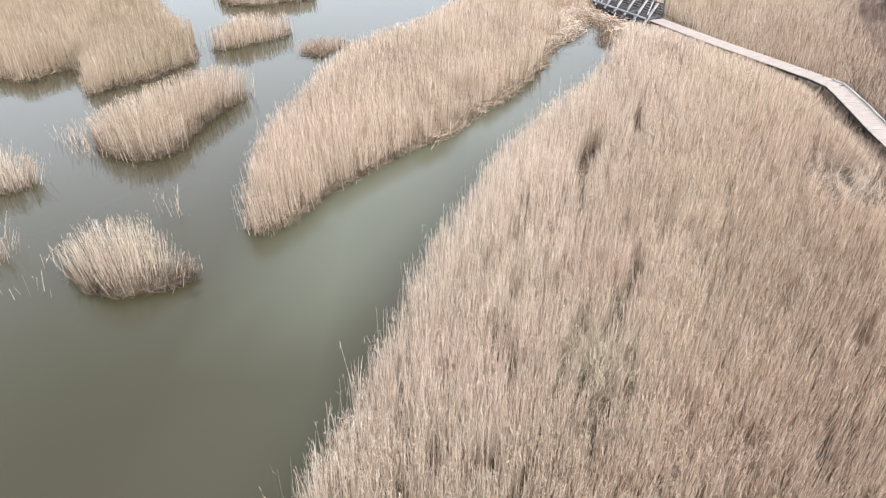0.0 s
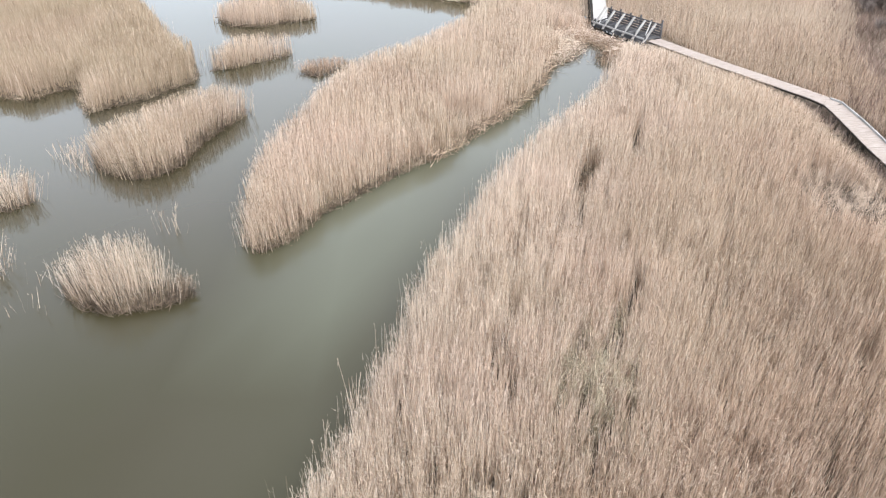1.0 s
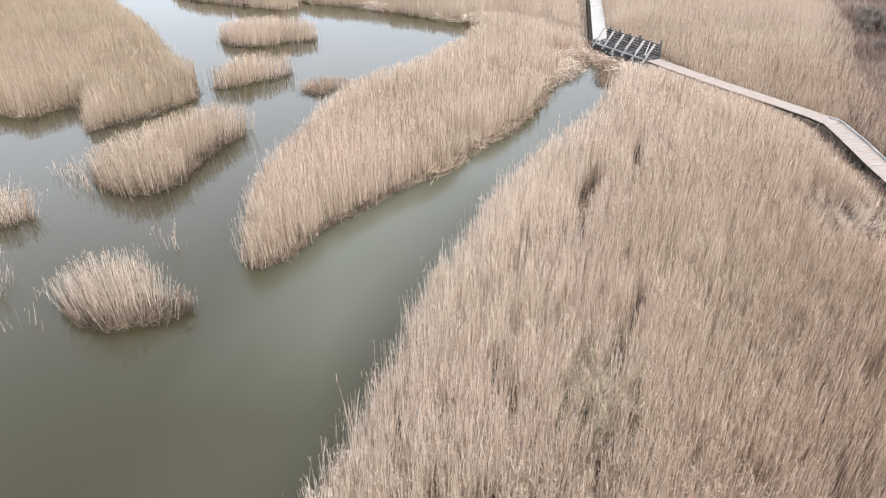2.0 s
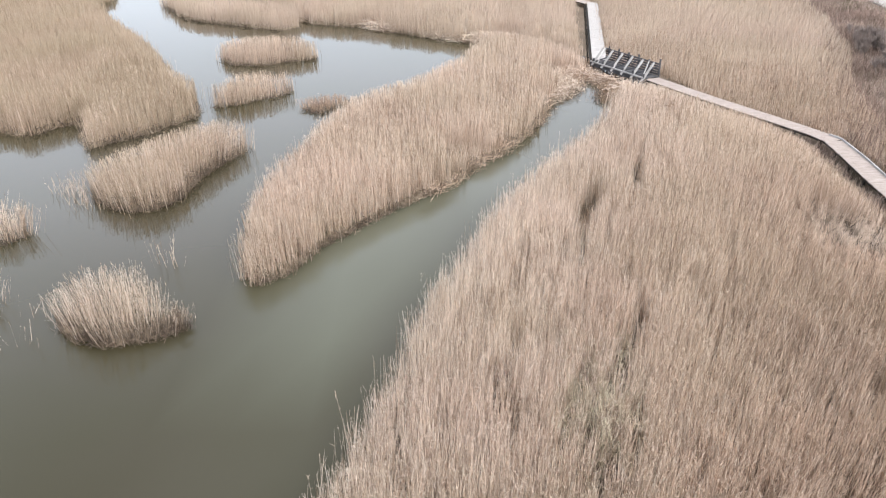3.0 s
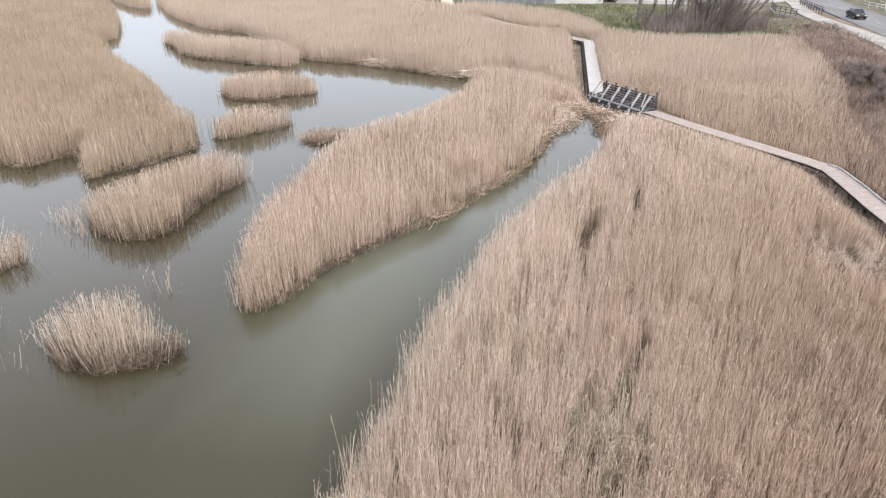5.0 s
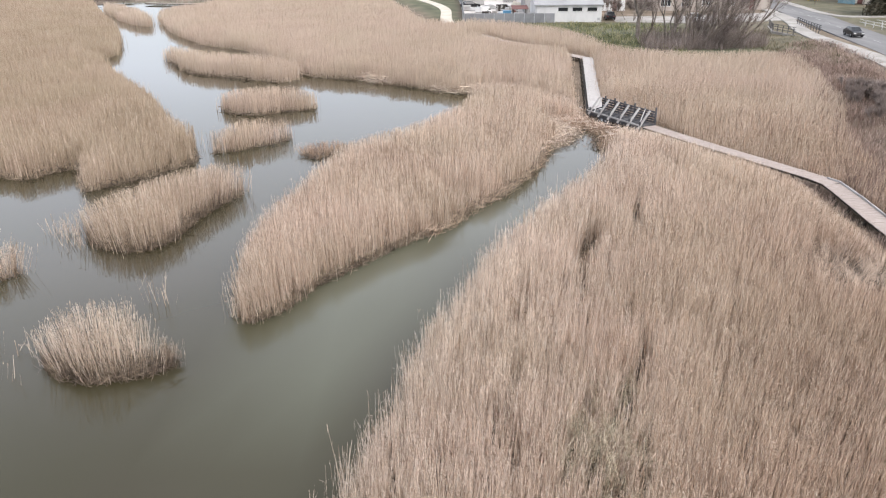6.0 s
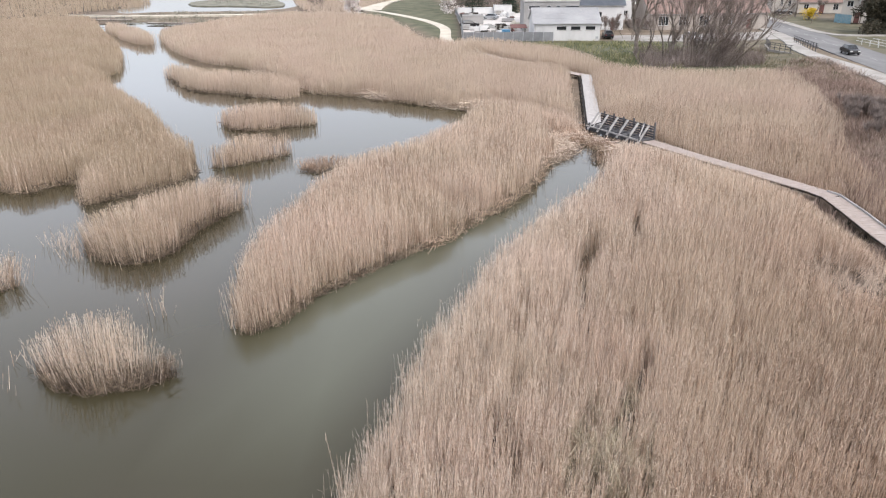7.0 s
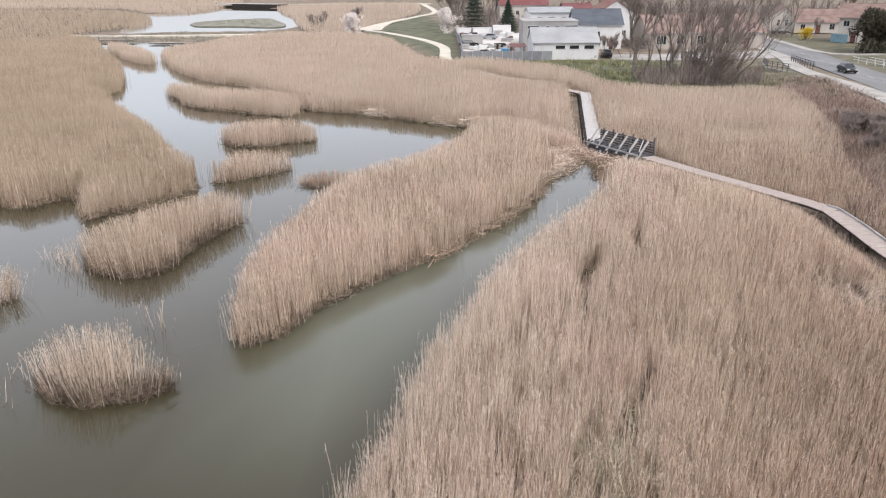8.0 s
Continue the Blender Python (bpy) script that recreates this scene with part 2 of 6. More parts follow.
def beam(p, q, w, h, bm=None):
    """A squared timber from p to q, w wide and h deep."""
    bm = bm or bmesh.new()
    p, q = Vector(p), Vector(q)
    d = (q - p).normalized()
    side = d.cross(Vector((0, 0, 1)))
    side = side.normalized() if side.length > 1e-4 else Vector((1, 0, 0))
    up = side.cross(d)
    vs = [bm.verts.new(c + side * (sx * w / 2) + up * (sz * h / 2)) for c in (p, q) for sx, sz in ((-1, -1), (1, -1), (1, 1), (-1, 1))]
    for f in ((3, 2, 1, 0), (4, 5, 6, 7), (0, 1, 5, 4), (1, 2, 6, 5), (2, 3, 7, 6), (3, 0, 4, 7)):
        bm.faces.new([vs[i] for i in f])
    return bm


def prism(profile, x0, x1, bm=None):
    """A profile of (y, z) corners drawn out from x0 to x1."""
    bm = bm or bmesh.new()
    a = [bm.verts.new((x0, y, z)) for y, z in profile]
    b = [bm.verts.new((x1, y, z)) for y, z in profile]
    k = len(profile)
    bm.faces.new(a)
    bm.faces.new(b[::-1])
    for i in range(k):
        bm.faces.new((a[i], b[i], b[(i + 1) % k], a[(i + 1) % k]))
    bmesh.ops.recalc_face_normals(bm, faces=bm.faces[:])
    return bm


def raw_mesh(name, verts, faces_n, sizes, mats, index=None):
    """A mesh from arrays: vertices in order, faces that take them one after another, sizes corners each."""
    me = bpy.data.meshes.new(name)
    nv, nf = len(verts), len(sizes)
    me.vertices.add(nv)
    me.vertices.foreach_set("co", np.asarray(verts, np.float32).ravel())
    me.loops.add(len(faces_n))
    me.loops.foreach_set("vertex_index", np.asarray(faces_n, np.int32))
    me.polygons.add(nf)
    starts = np.concatenate(([0], np.cumsum(sizes)[:-1])).astype(np.int32)
    me.polygons.foreach_set("loop_start", starts)
    if index is not None:
        me.polygons.foreach_set("material_index", np.asarray(index, np.int32))
    for m in mats:
        me.materials.append(m)
    me.update(calc_edges=True)
    return me


def smooth_outline(pts, step=0.7, rough=0.25, seed=0):
    """A closed outline through the points of a plan, rounded, with an uneven edge."""
    p = np.array(pts, float)
    n, out = len(p), []
    for i in range(n):
        a, b, c, d = p[i - 1], p[i], p[(i + 1) % n], p[(i + 2) % n]
        k = max(2, int(np.linalg.norm(c - b) / step))
        t = np.arange(k)[:, None] / k
        out.append(0.5 * (2 * b + (c - a) * t + (2 * a - 5 * b + 4 * c - d) * t**2 + (3 * b - a - 3 * c + d) * t**3))
    q = np.concatenate(out)
    for i, v in enumerate(q):
        o = noise.noise_vector(Vector((v[0] * 0.9 + seed, v[1] * 0.9, 3.1)))
        q[i] = v + rough * np.array((o.x, o.y))
    return q


def inside(poly, x, y):
    hit = np.zeros(x.shape, bool)
    px, py = poly[:, 0], poly[:, 1]
    qx, qy = np.roll(px, -1), np.roll(py, -1)
    for a, b, c, d in zip(px, py, qx, qy):
        if b != d:
            hit ^= ((b > y) != (d > y)) & (x < (c - a) * (y - b) / (d - b) + a)
    return hit


def waves(x, y, seed, size):
    """A soft field in about -1..1 over the plan, from a few crossing waves."""
    r = np.random.RandomState(seed)
    f = np.zeros_like(x)
    for k in range(7):
        an, w = r.uniform(0, 2 * np.pi), size * r.uniform(0.5, 1.7)
        f += np.sin((x * np.cos(an) + y * np.sin(an)) * 2 * np.pi / w + r.uniform(0, 6.28))
    return f / 3.2


# ---------------------------------------------------------------- plan of the marsh
MAIN = [(-5.6, -30), (-5.2, -6), (-4.8, 6), (-4.4, 12.9), (-3.8, 16.5), (-2.1, 20.9), (-1.2, 24.8), (-0.2, 28), (1.4, 31.6), (3.3, 36.8), (5.9, 41.6), (9, 46), (12.2, 51.5), (13.3, 55), (14.6, 58.3), (16.2, 60.8),
        (18.0, 61.2), (19.0, 61.8), (21.8, 56.6), (24.5, 51.7), (26.8, 47.6), (26.5, 43), (26.0, 37), (25.4, 26), (24.3, 5), (24, -30)]
MID = [(-10.3, 31.9), (-9.3, 30.3), (-7.9, 31.6), (-6.9, 34), (-5.6, 35.6), (-4.2, 37.3), (-2.7, 39.2), (-1, 40.9), (0.8, 43), (1.5, 44.6), (2.8, 46.5), (4.1, 48), (5.5, 50.5), (7.4, 54.2), (8.3, 57.4),
       (9.2, 60.3), (10.5, 62.6), (12.2, 65.4), (13.4, 67.6), (13.4, 72), (9, 78.5), (4.5, 77), (2.2, 70.6), (1, 68), (-1.4, 63.2), (-3.8, 60.3), (-6, 57.8), (-7.9, 54.2), (-9.3, 48.1), (-9.9, 44.9), (-10.7, 41), (-10.9, 38.5), (-10.7, 35.5)]
FAR_BANK = [(-25, 107.5), (-22.4, 102.7), (-19.7, 96.9), (-16.2, 93.8), (-13, 92.4), (-9.3, 91.4), (-5.4, 88.1), (-1.9, 85.4), (1.5, 83.5), (3.4, 82), (5, 78), (9, 79), (13.7, 73), (15.75, 86), (18.1, 101.5),
            (18.2, 104.5), (14, 111.6), (9.4, 119.8), (1.6, 138), (-2.5, 141), (-8, 165), (-14, 190), (-28, 209), (-45, 210), (-55, 194), (-58.5, 178), (-62.6, 168), (-53.7, 145.5), (-42.1, 126.5), (-37.6, 121.4), (-32.9, 117.8), (-28, 112)]
RIGHT_BED = [(16.9, 72), (18.2, 70.8), (20.8, 67.6), (23.1, 59.4), (26, 54.2), (28.3, 50.4), (29.3, 47.8), (28.9, 42), (28, 34), (27.3, 20), (27, -30), (33, -30), (33.5, 25), (33, 49.5), (36.4, 62), (41.6, 73), (43.3, 78.5), (47.8, 93), (46, 98.5),
             (33.5, 99.5), (24.5, 106), (24, 113), (20, 126), (9, 138), (3.2, 138), (11.1, 121), (15.7, 113.3), (21.3, 104), (19.6, 90)]
BIG_LEFT = [(-34.4, 53.2), (-31.7, 52.4), (-30.7, 54.6), (-29, 55.3), (-26.1, 49.7), (-24.7, 51.1), (-23.1, 52.4), (-21.7, 54.7), (-20.5, 56.6), (-21.1, 59.3), (-22.4, 63.4), (-24.6, 65.0), (-26.3, 68.7), (-32.6, 79.4), (-39.2, 89.3),
            (-44.5, 97.5), (-50, 107.6), (-53.6, 111.2), (-50.2, 111.2), (-51.4, 117), (-58.6, 135), (-66, 149.8), (-78.6, 173), (-93, 200), (-104, 204), (-126, 186), (-150, 178), (-160, 100), (-90, 52), (-45, 52.6)]
STRIP_C = [(-40.8, 108.9), (-36.6, 101.5), (-32.6, 96.3), (-28.2, 94.4), (-25.6, 93), (-20.3, 90.2), (-18, 91.5), (-19.5, 96), (-24, 100.8), (-28.1, 101.6), (-35, 105.6), (-39.5, 109.6)]
ISLE_B = [(-23.5, 76), (-21.1, 73.2), (-18.2, 73.1), (-16.6, 74.3), (-13.5, 75.4), (-13.6, 77), (-15.6, 78.6), (-20.4, 79.6), (-23.1, 78)]
ISLE_A = [(-19.5, 59.1), (-17.6, 59.9), (-16, 61.3), (-14, 63.1), (-14.2, 64.6), (-18, 63.4), (-19.6, 61)]
TUFT = [(-11.7, 58.3), (-10.3, 57.4), (-9.4, 58.8), (-8.0, 60.4), (-10, 60.8), (-11.8, 59.8)]
CHANNEL_END = [(13.6, 59.7), (14.6, 58.9), (16.2, 61), (17.6, 61.6), (16.4, 66.0), (15.2, 70.6), (14.6, 74), (13.2, 73), (12.7, 67.6), (13.5, 65.6), (14.5, 63.4)]
CLUMP = [(-17.7, 27.2), (-17.0, 26.3), (-16.0, 25.6), (-14.9, 25.2), (-13.7, 25.5), (-12.7, 25.8), (-11.9, 26.4), (-12.5, 27.1), (-13.7, 28.1), (-15.3, 28.9), (-16.5, 28.7), (-17.3, 28.1)]
ISLE_5 = [(-22.4, 42.0), (-21.5, 40.4), (-20, 39.3), (-18.5, 38.8), (-17.4, 39.1), (-16.6, 40.5), (-16.4, 43.3), (-15.5, 46.3), (-14.4, 49.2), (-15.2, 50.2), (-17.6, 50.0), (-19.9, 46.8), (-21.2, 44.2)]
ISLE_E = [(-77.5, 173.5), (-69, 160.5), (-63.2, 152.6), (-59.5, 149.3), (-58.9, 152), (-63, 161), (-73, 176), (-81, 186), (-82, 183)]
LEFT_1 = [(-29, 34.6), (-26, 34.4), (-24.3, 34.9), (-23.6, 35.9), (-24.6, 36.9), (-29, 37.2)]
LEFT_2 = [(-26, 27.8), (-23, 27.8), (-21.5, 28.3), (-21.6, 29), (-24, 29.6), (-26, 29.4)]
FAR_LEFT = [(-300, 178), (-140, 176), (-113, 192), (-106, 212), (-113, 232), (-106, 262), (-112, 292), (-120, 312), (-138, 352), (-150, 366), (-200, 400), (-330, 420), (-340, 280)]
FAR_RIGHT = [(-55, 288), (-45, 246), (-36, 228), (-25, 233), (-21, 260), (-15, 294), (-9.5, 322), (-9, 370), (-16, 425), (-60, 432), (-90, 430), (-78, 372), (-64, 326)]
FAR_BACK = [(-330, 440), (-190, 420), (-142, 372), (-124, 384), (-128, 460), (-150, 520), (-330, 560)]
POND = [(-100, 246), (-72, 253), (-50, 256), (-57, 296), (-70, 340), (-80, 362), (-100, 420), (-84, 470), (-150, 480), (-121, 405), (-122, 380), (-140, 366), (-114, 296)]
POND_ISLE = [(-94, 284), (-86.3, 267), (-71.6, 264), (-57, 257.5), (-55.5, 270), (-64, 296), (-71.7, 314), (-83, 309), (-92, 298)]
MARSH = [(-170, -60), (10, -60), (12, 40), (18.5, 66), (15, 72), (12, 90), (0, 120), (-10, 150), (-40, 190), (-62, 190), (-84, 200), (-100, 185), (-130, 172), (-300, 172), (-320, -60)]
UPLAND = [(30, -200), (36, 20), (35, 48), (39, 62), (45, 79), (49.5, 96), (47, 104), (34, 104), (27, 110), (25, 120), (18, 132), (6, 142), (-3, 150), (-12, 190), (-25, 216), (-22, 240), (-10, 300), (-40, 345),
          (-70, 420), (-80, 600), (-500, 900), (-500, 2600), (2600, 2600), (2600, -2600), (30, -2600)]

BEDS = {}
for i, (key, pts) in enumerate((("main", MAIN), ("mid", MID), ("far_bank", FAR_BANK), ("right", RIGHT_BED), ("big_left", BIG_LEFT), ("strip", STRIP_C), ("b", ISLE_B), ("a", ISLE_A), ("tuft", TUFT),
                               ("end", CHANNEL_END), ("clump", CLUMP), ("five", ISLE_5), ("e", ISLE_E), ("left_1", LEFT_1), ("left_2", LEFT_2), ("far_left", FAR_LEFT), ("far_right", FAR_RIGHT), ("far_back", FAR_BACK))):
    near = pts[0][1] < 100
    BEDS[key] = smooth_outline(pts, 0.8 if near else 2.0, 0.35 if near else 0.8, i * 7.3)


# ---------------------------------------------------------------- ground and water
def blur(f, k):
    for _ in range(k):
        f = (np.roll(f, 1, 0) + np.roll(f, -1, 0) + np.roll(f, 1, 1) + np.roll(f, -1, 1) + 2 * f) / 6
    return f


def stretched(lo, fine_lo, fine_hi, hi, step):
    mid = list(np.arange(fine_lo, fine_hi + 1e-6, step))
    up, s = [], step
    while (mid + up)[-1] < hi:
        s *= 1.06
        up.append((mid + up)[-1] + s)
    down, s = [], step
    while (down or mid[:1])[-1] > lo:
        s *= 1.06
        down.append((down or mid[:1])[-1] - s)
    return np.array(down[::-1] + mid + up)


def build_ground():
    xs, ys = stretched(-3000, -40, 50, 3000, 0.85), stretched(-3000, 8, 125, 3000, 0.85)
    X, Y = np.meshgrid(xs, ys)
    wet = (inside(np.array(MARSH, float), X, Y) | inside(np.array(POND, float), X, Y)).astype(float)
    for key in BEDS:
        wet[inside(BEDS[key], X, Y)] = 0
    wet[inside(np.array(POND_ISLE, float), X, Y)] = 0
    up = blur(inside(np.array(UPLAND, float), X, Y).astype(float), 6)
    w = blur(wet, 2)
    lowland = 0.10 + 0.05 * waves(X, Y, 5, 9)
    Z = lowland * (1 - w) - 0.8 * w
    Z = np.where(w < 0.5, Z * (1 - up) + (1.0 + 0.06 * waves(X, Y, 6, 25)) * up, Z)
    Z -= 1.5 * np.exp(-(((X - 56.2) / 1.1) ** 2 + ((Y - 124.6) / 3.0) ** 2) ** 2)
    dist = np.hypot(X, Y)
    Z += np.clip((dist - 420) / 1500, 0, 1) * 14
    ny, nx = X.shape
    i = (np.arange(ny - 1)[:, None] * nx + np.arange(nx - 1)[None]).ravel()
    me = raw_mesh("ground", np.stack([X, Y, Z], -1).reshape(-1, 3), np.stack([i, i + 1, i + nx + 1, i + nx], 1).ravel(), np.full(len(i), 4), [])
    green = me.attributes.new("meadow", "FLOAT", "POINT")
    lawn = blur(inside(np.array([(22, 106), (48, 104), (50, 118), (46, 140), (20, 143), (4, 150), (5, 210), (-6, 320), (-24, 300), (-16, 240), (-22, 216), (-8, 180), (0, 146), (16, 133)], float), X, Y).astype(float), 3)
    verge = blur(inside(np.array([(46, 104), (60, 106), (66, 140), (60, 150), (46, 140)], float), X, Y).astype(float), 3) * 0.55
    verge = np.maximum(verge, blur(inside(np.array([(70, 104), (96, 96), (100, 150), (96, 200), (84, 206), (79, 165), (76, 147), (73, 130)], float), X, Y).astype(float), 3) * 0.8)
    far = np.clip((dist - 160) / 60, 0, 1) * 0.2 * up
    # Ground darker under the beds: shade between the stems put into its colour.
    shaded_mud = np.zeros_like(X)
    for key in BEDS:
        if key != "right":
            shaded_mud[inside(BEDS[key], X, Y)] = 1
    me.attributes.new("shaded_mud", "FLOAT", "POINT").data.foreach_set("value", blur(shaded_mud, 1).astype(np.float32).ravel())
    green.data.foreach_set("value", np.maximum(np.maximum(lawn, verge), far).astype(np.float32).ravel())
    me.polygons.foreach_set("use_smooth", np.ones(len(me.polygons), bool))
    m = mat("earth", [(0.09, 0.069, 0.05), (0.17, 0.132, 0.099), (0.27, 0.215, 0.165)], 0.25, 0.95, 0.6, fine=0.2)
    n, l = m.node_tree.nodes, m.node_tree.links
    old = n["Principled BSDF"].inputs["Base Color"].links[0].from_socket
    at, mx, rp = n.new("ShaderNodeAttribute"), n.new("ShaderNodeMixRGB"), n.new("ShaderNodeValToRGB")
    at.attribute_name = "meadow"
    nz = n.new("ShaderNodeTexNoise")
    nz.inputs["Scale"].default_value, nz.inputs["Detail"].default_value = 0.3, 6
    l.new(n["Texture Coordinate"].outputs["Object"], nz.inputs["Vector"])
    for q, c in zip(rp.color_ramp.elements, ((0.062, 0.068, 0.038, 1), (0.14, 0.135, 0.088, 1))):
        q.color = c
    rp.color_ramp.elements[0].position, rp.color_ramp.elements[1].position = 0.35, 0.7
    l.new(nz.outputs[0], rp.inputs[0])
    l.new(at.outputs["Fac"], mx.inputs[0])
    l.new(old, mx.inputs[1])
    l.new(rp.outputs[0], mx.inputs[2])
    shade_at, shaded_peat = n.new("ShaderNodeAttribute"), n.new("ShaderNodeMixRGB")
    shade_at.attribute_name = "shaded_mud"
    shaded_peat.inputs[2].default_value = (0.045, 0.034, 0.025, 1)
    l.new(shade_at.outputs["Fac"], shaded_peat.inputs[0])
    l.new(mx.outputs[0], shaded_peat.inputs[1])
    l.new(shaded_peat.outputs[0], n["Principled BSDF"].inputs["Base Color"])
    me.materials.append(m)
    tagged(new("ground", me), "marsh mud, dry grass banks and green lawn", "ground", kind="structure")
    U, V = np.meshgrid(np.linspace(-345, 25, 124), np.linspace(-70, 510, 98))
    k, nx = np.arange(97 * 124).reshape(97, 124)[:, :-1].ravel(), 124
    me = raw_mesh("water", np.stack([U, V, 0 * U], -1).reshape(-1, 3), np.stack([k, k + 1, k + nx + 1, k + nx], 1).ravel(), np.full(len(k), 4), [WATER])
    cloudy = sum(f * np.exp(-(((U - x) / rx) ** 2 + ((V - y) / ry) ** 2)) for x, y, rx, ry, f in ((-5.8, 27, 3.2, 6.5, 0.7), (-3, 36, 4, 7, 0.75), (3, 45, 5, 7, 0.6), (-6.5, 12.5, 4, 4, 0.1), (9, 56, 4, 6, 0.1)))
    me.attributes.new("silt", "FLOAT", "POINT").data.foreach_set("value", np.clip(cloudy, 0, 1).astype(np.float32).ravel())
    ob = new("water", me)
    tagged(ob, "still murky olive-green marsh water", "water", kind="structure")
    return xs, ys, Z


GX, GY, GZ = build_ground()


def ground_at(x, y):
    i, j = np.clip(np.searchsorted(GX, x) - 1, 0, len(GX) - 2), np.clip(np.searchsorted(GY, y) - 1, 0, len(GY) - 2)
    u, v = np.clip((x - GX[i]) / (GX[i + 1] - GX[i]), 0, 1), np.clip((y - GY[j]) / (GY[j + 1] - GY[j]), 0, 1)
    return (GZ[j, i] * (1 - u) + GZ[j, i + 1] * u) * (1 - v) + (GZ[j + 1, i] * (1 - u) + GZ[j + 1, i + 1] * u) * v


def along(pts, step):
    """Places and headings at even steps along a line of the plan."""
    p = np.array(pts, float)
    seg = np.linalg.norm(np.diff(p, axis=0), axis=1)
    s = np.concatenate(([0], np.cumsum(seg)))
    at = np.arange(step / 2, s[-1], step)
    x, y = np.interp(at, s, p[:, 0]), np.interp(at, s, p[:, 1])
    k = np.clip(np.searchsorted(s, at) - 1, 0, len(seg) - 1)
    d = np.diff(p, axis=0)[k]
    return x, y, np.arctan2(d[:, 1], d[:, 0])


# ---------------------------------------------------------------- reeds
def scatter(poly, density, rng, cell=4.0):
    """Random places inside an outline; density(x, y) to the square metre."""
    lo, hi = poly.min(0), poly.max(0)
    cx, cy = np.meshgrid(np.arange(lo[0], hi[0], cell), np.arange(lo[1], hi[1], cell))
    cx, cy = cx.ravel(), cy.ravel()
    n = rng.poisson(density(cx + cell / 2, cy + cell / 2) * cell * cell)
    x, y = np.repeat(cx, n) + rng.uniform(0, cell, n.sum()), np.repeat(cy, n) + rng.uniform(0, cell, n.sum())
    k = inside(poly, x, y)
    return x[k], y[k]


def reed_mesh(name, x, y, z, h, lean, width, rng, mats=None, plumes=0.12, leaves=True, wild=0.10, simple=None, tone=None, leafy_share=1.25, head=1.0, plain_id=2):
    """Stems that bend with the lean, some with a feathery head and a leaf; wider where they stand for a sheaf. simple: those of one piece."""
    mats = mats or (REED, PLUME, REED_FAR, REED_PALE, REED_WARM, REED_GOLD)
    simple = np.zeros(len(x), bool) if simple is None else simple
    all_v, all_l, all_s, all_i, start = [], [], [], [], 0
    for plain in (False, True):
        pick = simple == plain
        n = int(pick.sum())
        if not n:
            continue
        hh, ww = h[pick], width[pick]
        ids = np.zeros(n, int) if tone is None else tone[pick]
        an = rng.uniform(0, 2 * np.pi, n)
        side = np.stack([np.cos(an) * ww / 2, np.sin(an) * ww / 2, 0 * an], 1)
        lx, ly = lean[0][pick] + rng.normal(0, wild, n) * hh, lean[1][pick] + rng.normal(0, wild, n) * hh
        base = np.stack([x[pick], y[pick], z[pick] - 0.1], 1)
        top = base + np.stack([lx, ly, (hh + 0.1) * 0.98], 1)

        def put(block, shape, ids):  # ids: the material of each piece
            nonlocal start
            k = block.shape[1]
            m = len(block)
            all_v.append(block.reshape(-1, 3))
            flat = np.concatenate([np.array(f) for f in shape])
            all_l.append((start + np.arange(m)[:, None] * k + flat[None]).ravel())
            all_s.append(np.tile([len(f) for f in shape], m))
            all_i.append(np.repeat(np.broadcast_to(ids, m), len(shape)))
            start += m * k
        if plain:
            put(np.stack([base - side, base + side, top + side * 0.6, top - side * 0.6], 1), [(0, 1, 2, 3)], plain_id if len(mats) > 2 else 0)
            continue
        put(np.stack([base - side, base + side, top + side * 0.5, top - side * 0.5], 1), [(0, 1, 2, 3)], ids)
        if leaves:
            b = np.repeat(np.arange(n), rng.poisson(leafy_share, n))
            m = len(b)
            la = rng.uniform(0, 2 * np.pi, m)
            ll = rng.uniform(0.14, 0.50, m) * np.minimum(1, hh[b] / 1.6)
            out = np.stack([np.cos(la) * ll * 0.6, np.sin(la) * ll * 0.6, ll * rng.uniform(-0.25, 0.95, m)], 1)
            root = base[b] + (top - base)[b] * rng.uniform(0.16, 1.0, m)[:, None] ** 0.5
            tw = np.stack([-np.sin(la), np.cos(la), 0 * la], 1) * (ww[b] * 0.5)[:, None]
            put(np.stack([root - tw, root + tw, root + out], 1), [(0, 1, 2)], ids[b])
        if plumes:
            c = rng.uniform(0, 1, n) < plumes
            m = int(c.sum())
            pa, pl = rng.uniform(0, 2 * np.pi, m), rng.uniform(0.10, 0.20, m) * head ** 0.5
            d = np.stack([np.cos(pa) * pl * 0.35, np.sin(pa) * pl * 0.35, pl * rng.uniform(0.6, 1.1, m)], 1)
            ps = np.stack([-np.sin(pa), np.cos(pa), 0.3 + 0 * pa], 1) * (head * np.maximum(0.013, ww[c] * 0.7))[:, None]
            root = top[c] - d * 0.15
            put(np.stack([root, root + d * 0.45 + ps, root + d, root + d * 0.45 - ps], 1), [(0, 1, 2, 3)], 1)
    return raw_mesh(name, np.concatenate(all_v), np.concatenate(all_l), np.concatenate(all_s), list(mats), np.concatenate(all_i))


def edge_gap(poly, x, y, reach=1.2):
    """0 at the outline, 1 from reach metres inside."""
    q = poly[::2]
    d = np.full(len(x), 9.0)
    for a in range(0, len(x), 20000):
        s = slice(a, a + 20000)
        d[s] = np.sqrt(((x[s, None] - q[None, :, 0]) ** 2 + (y[s, None] - q[None, :, 1]) ** 2).min(1))
    return np.clip(d / reach, 0, 1)


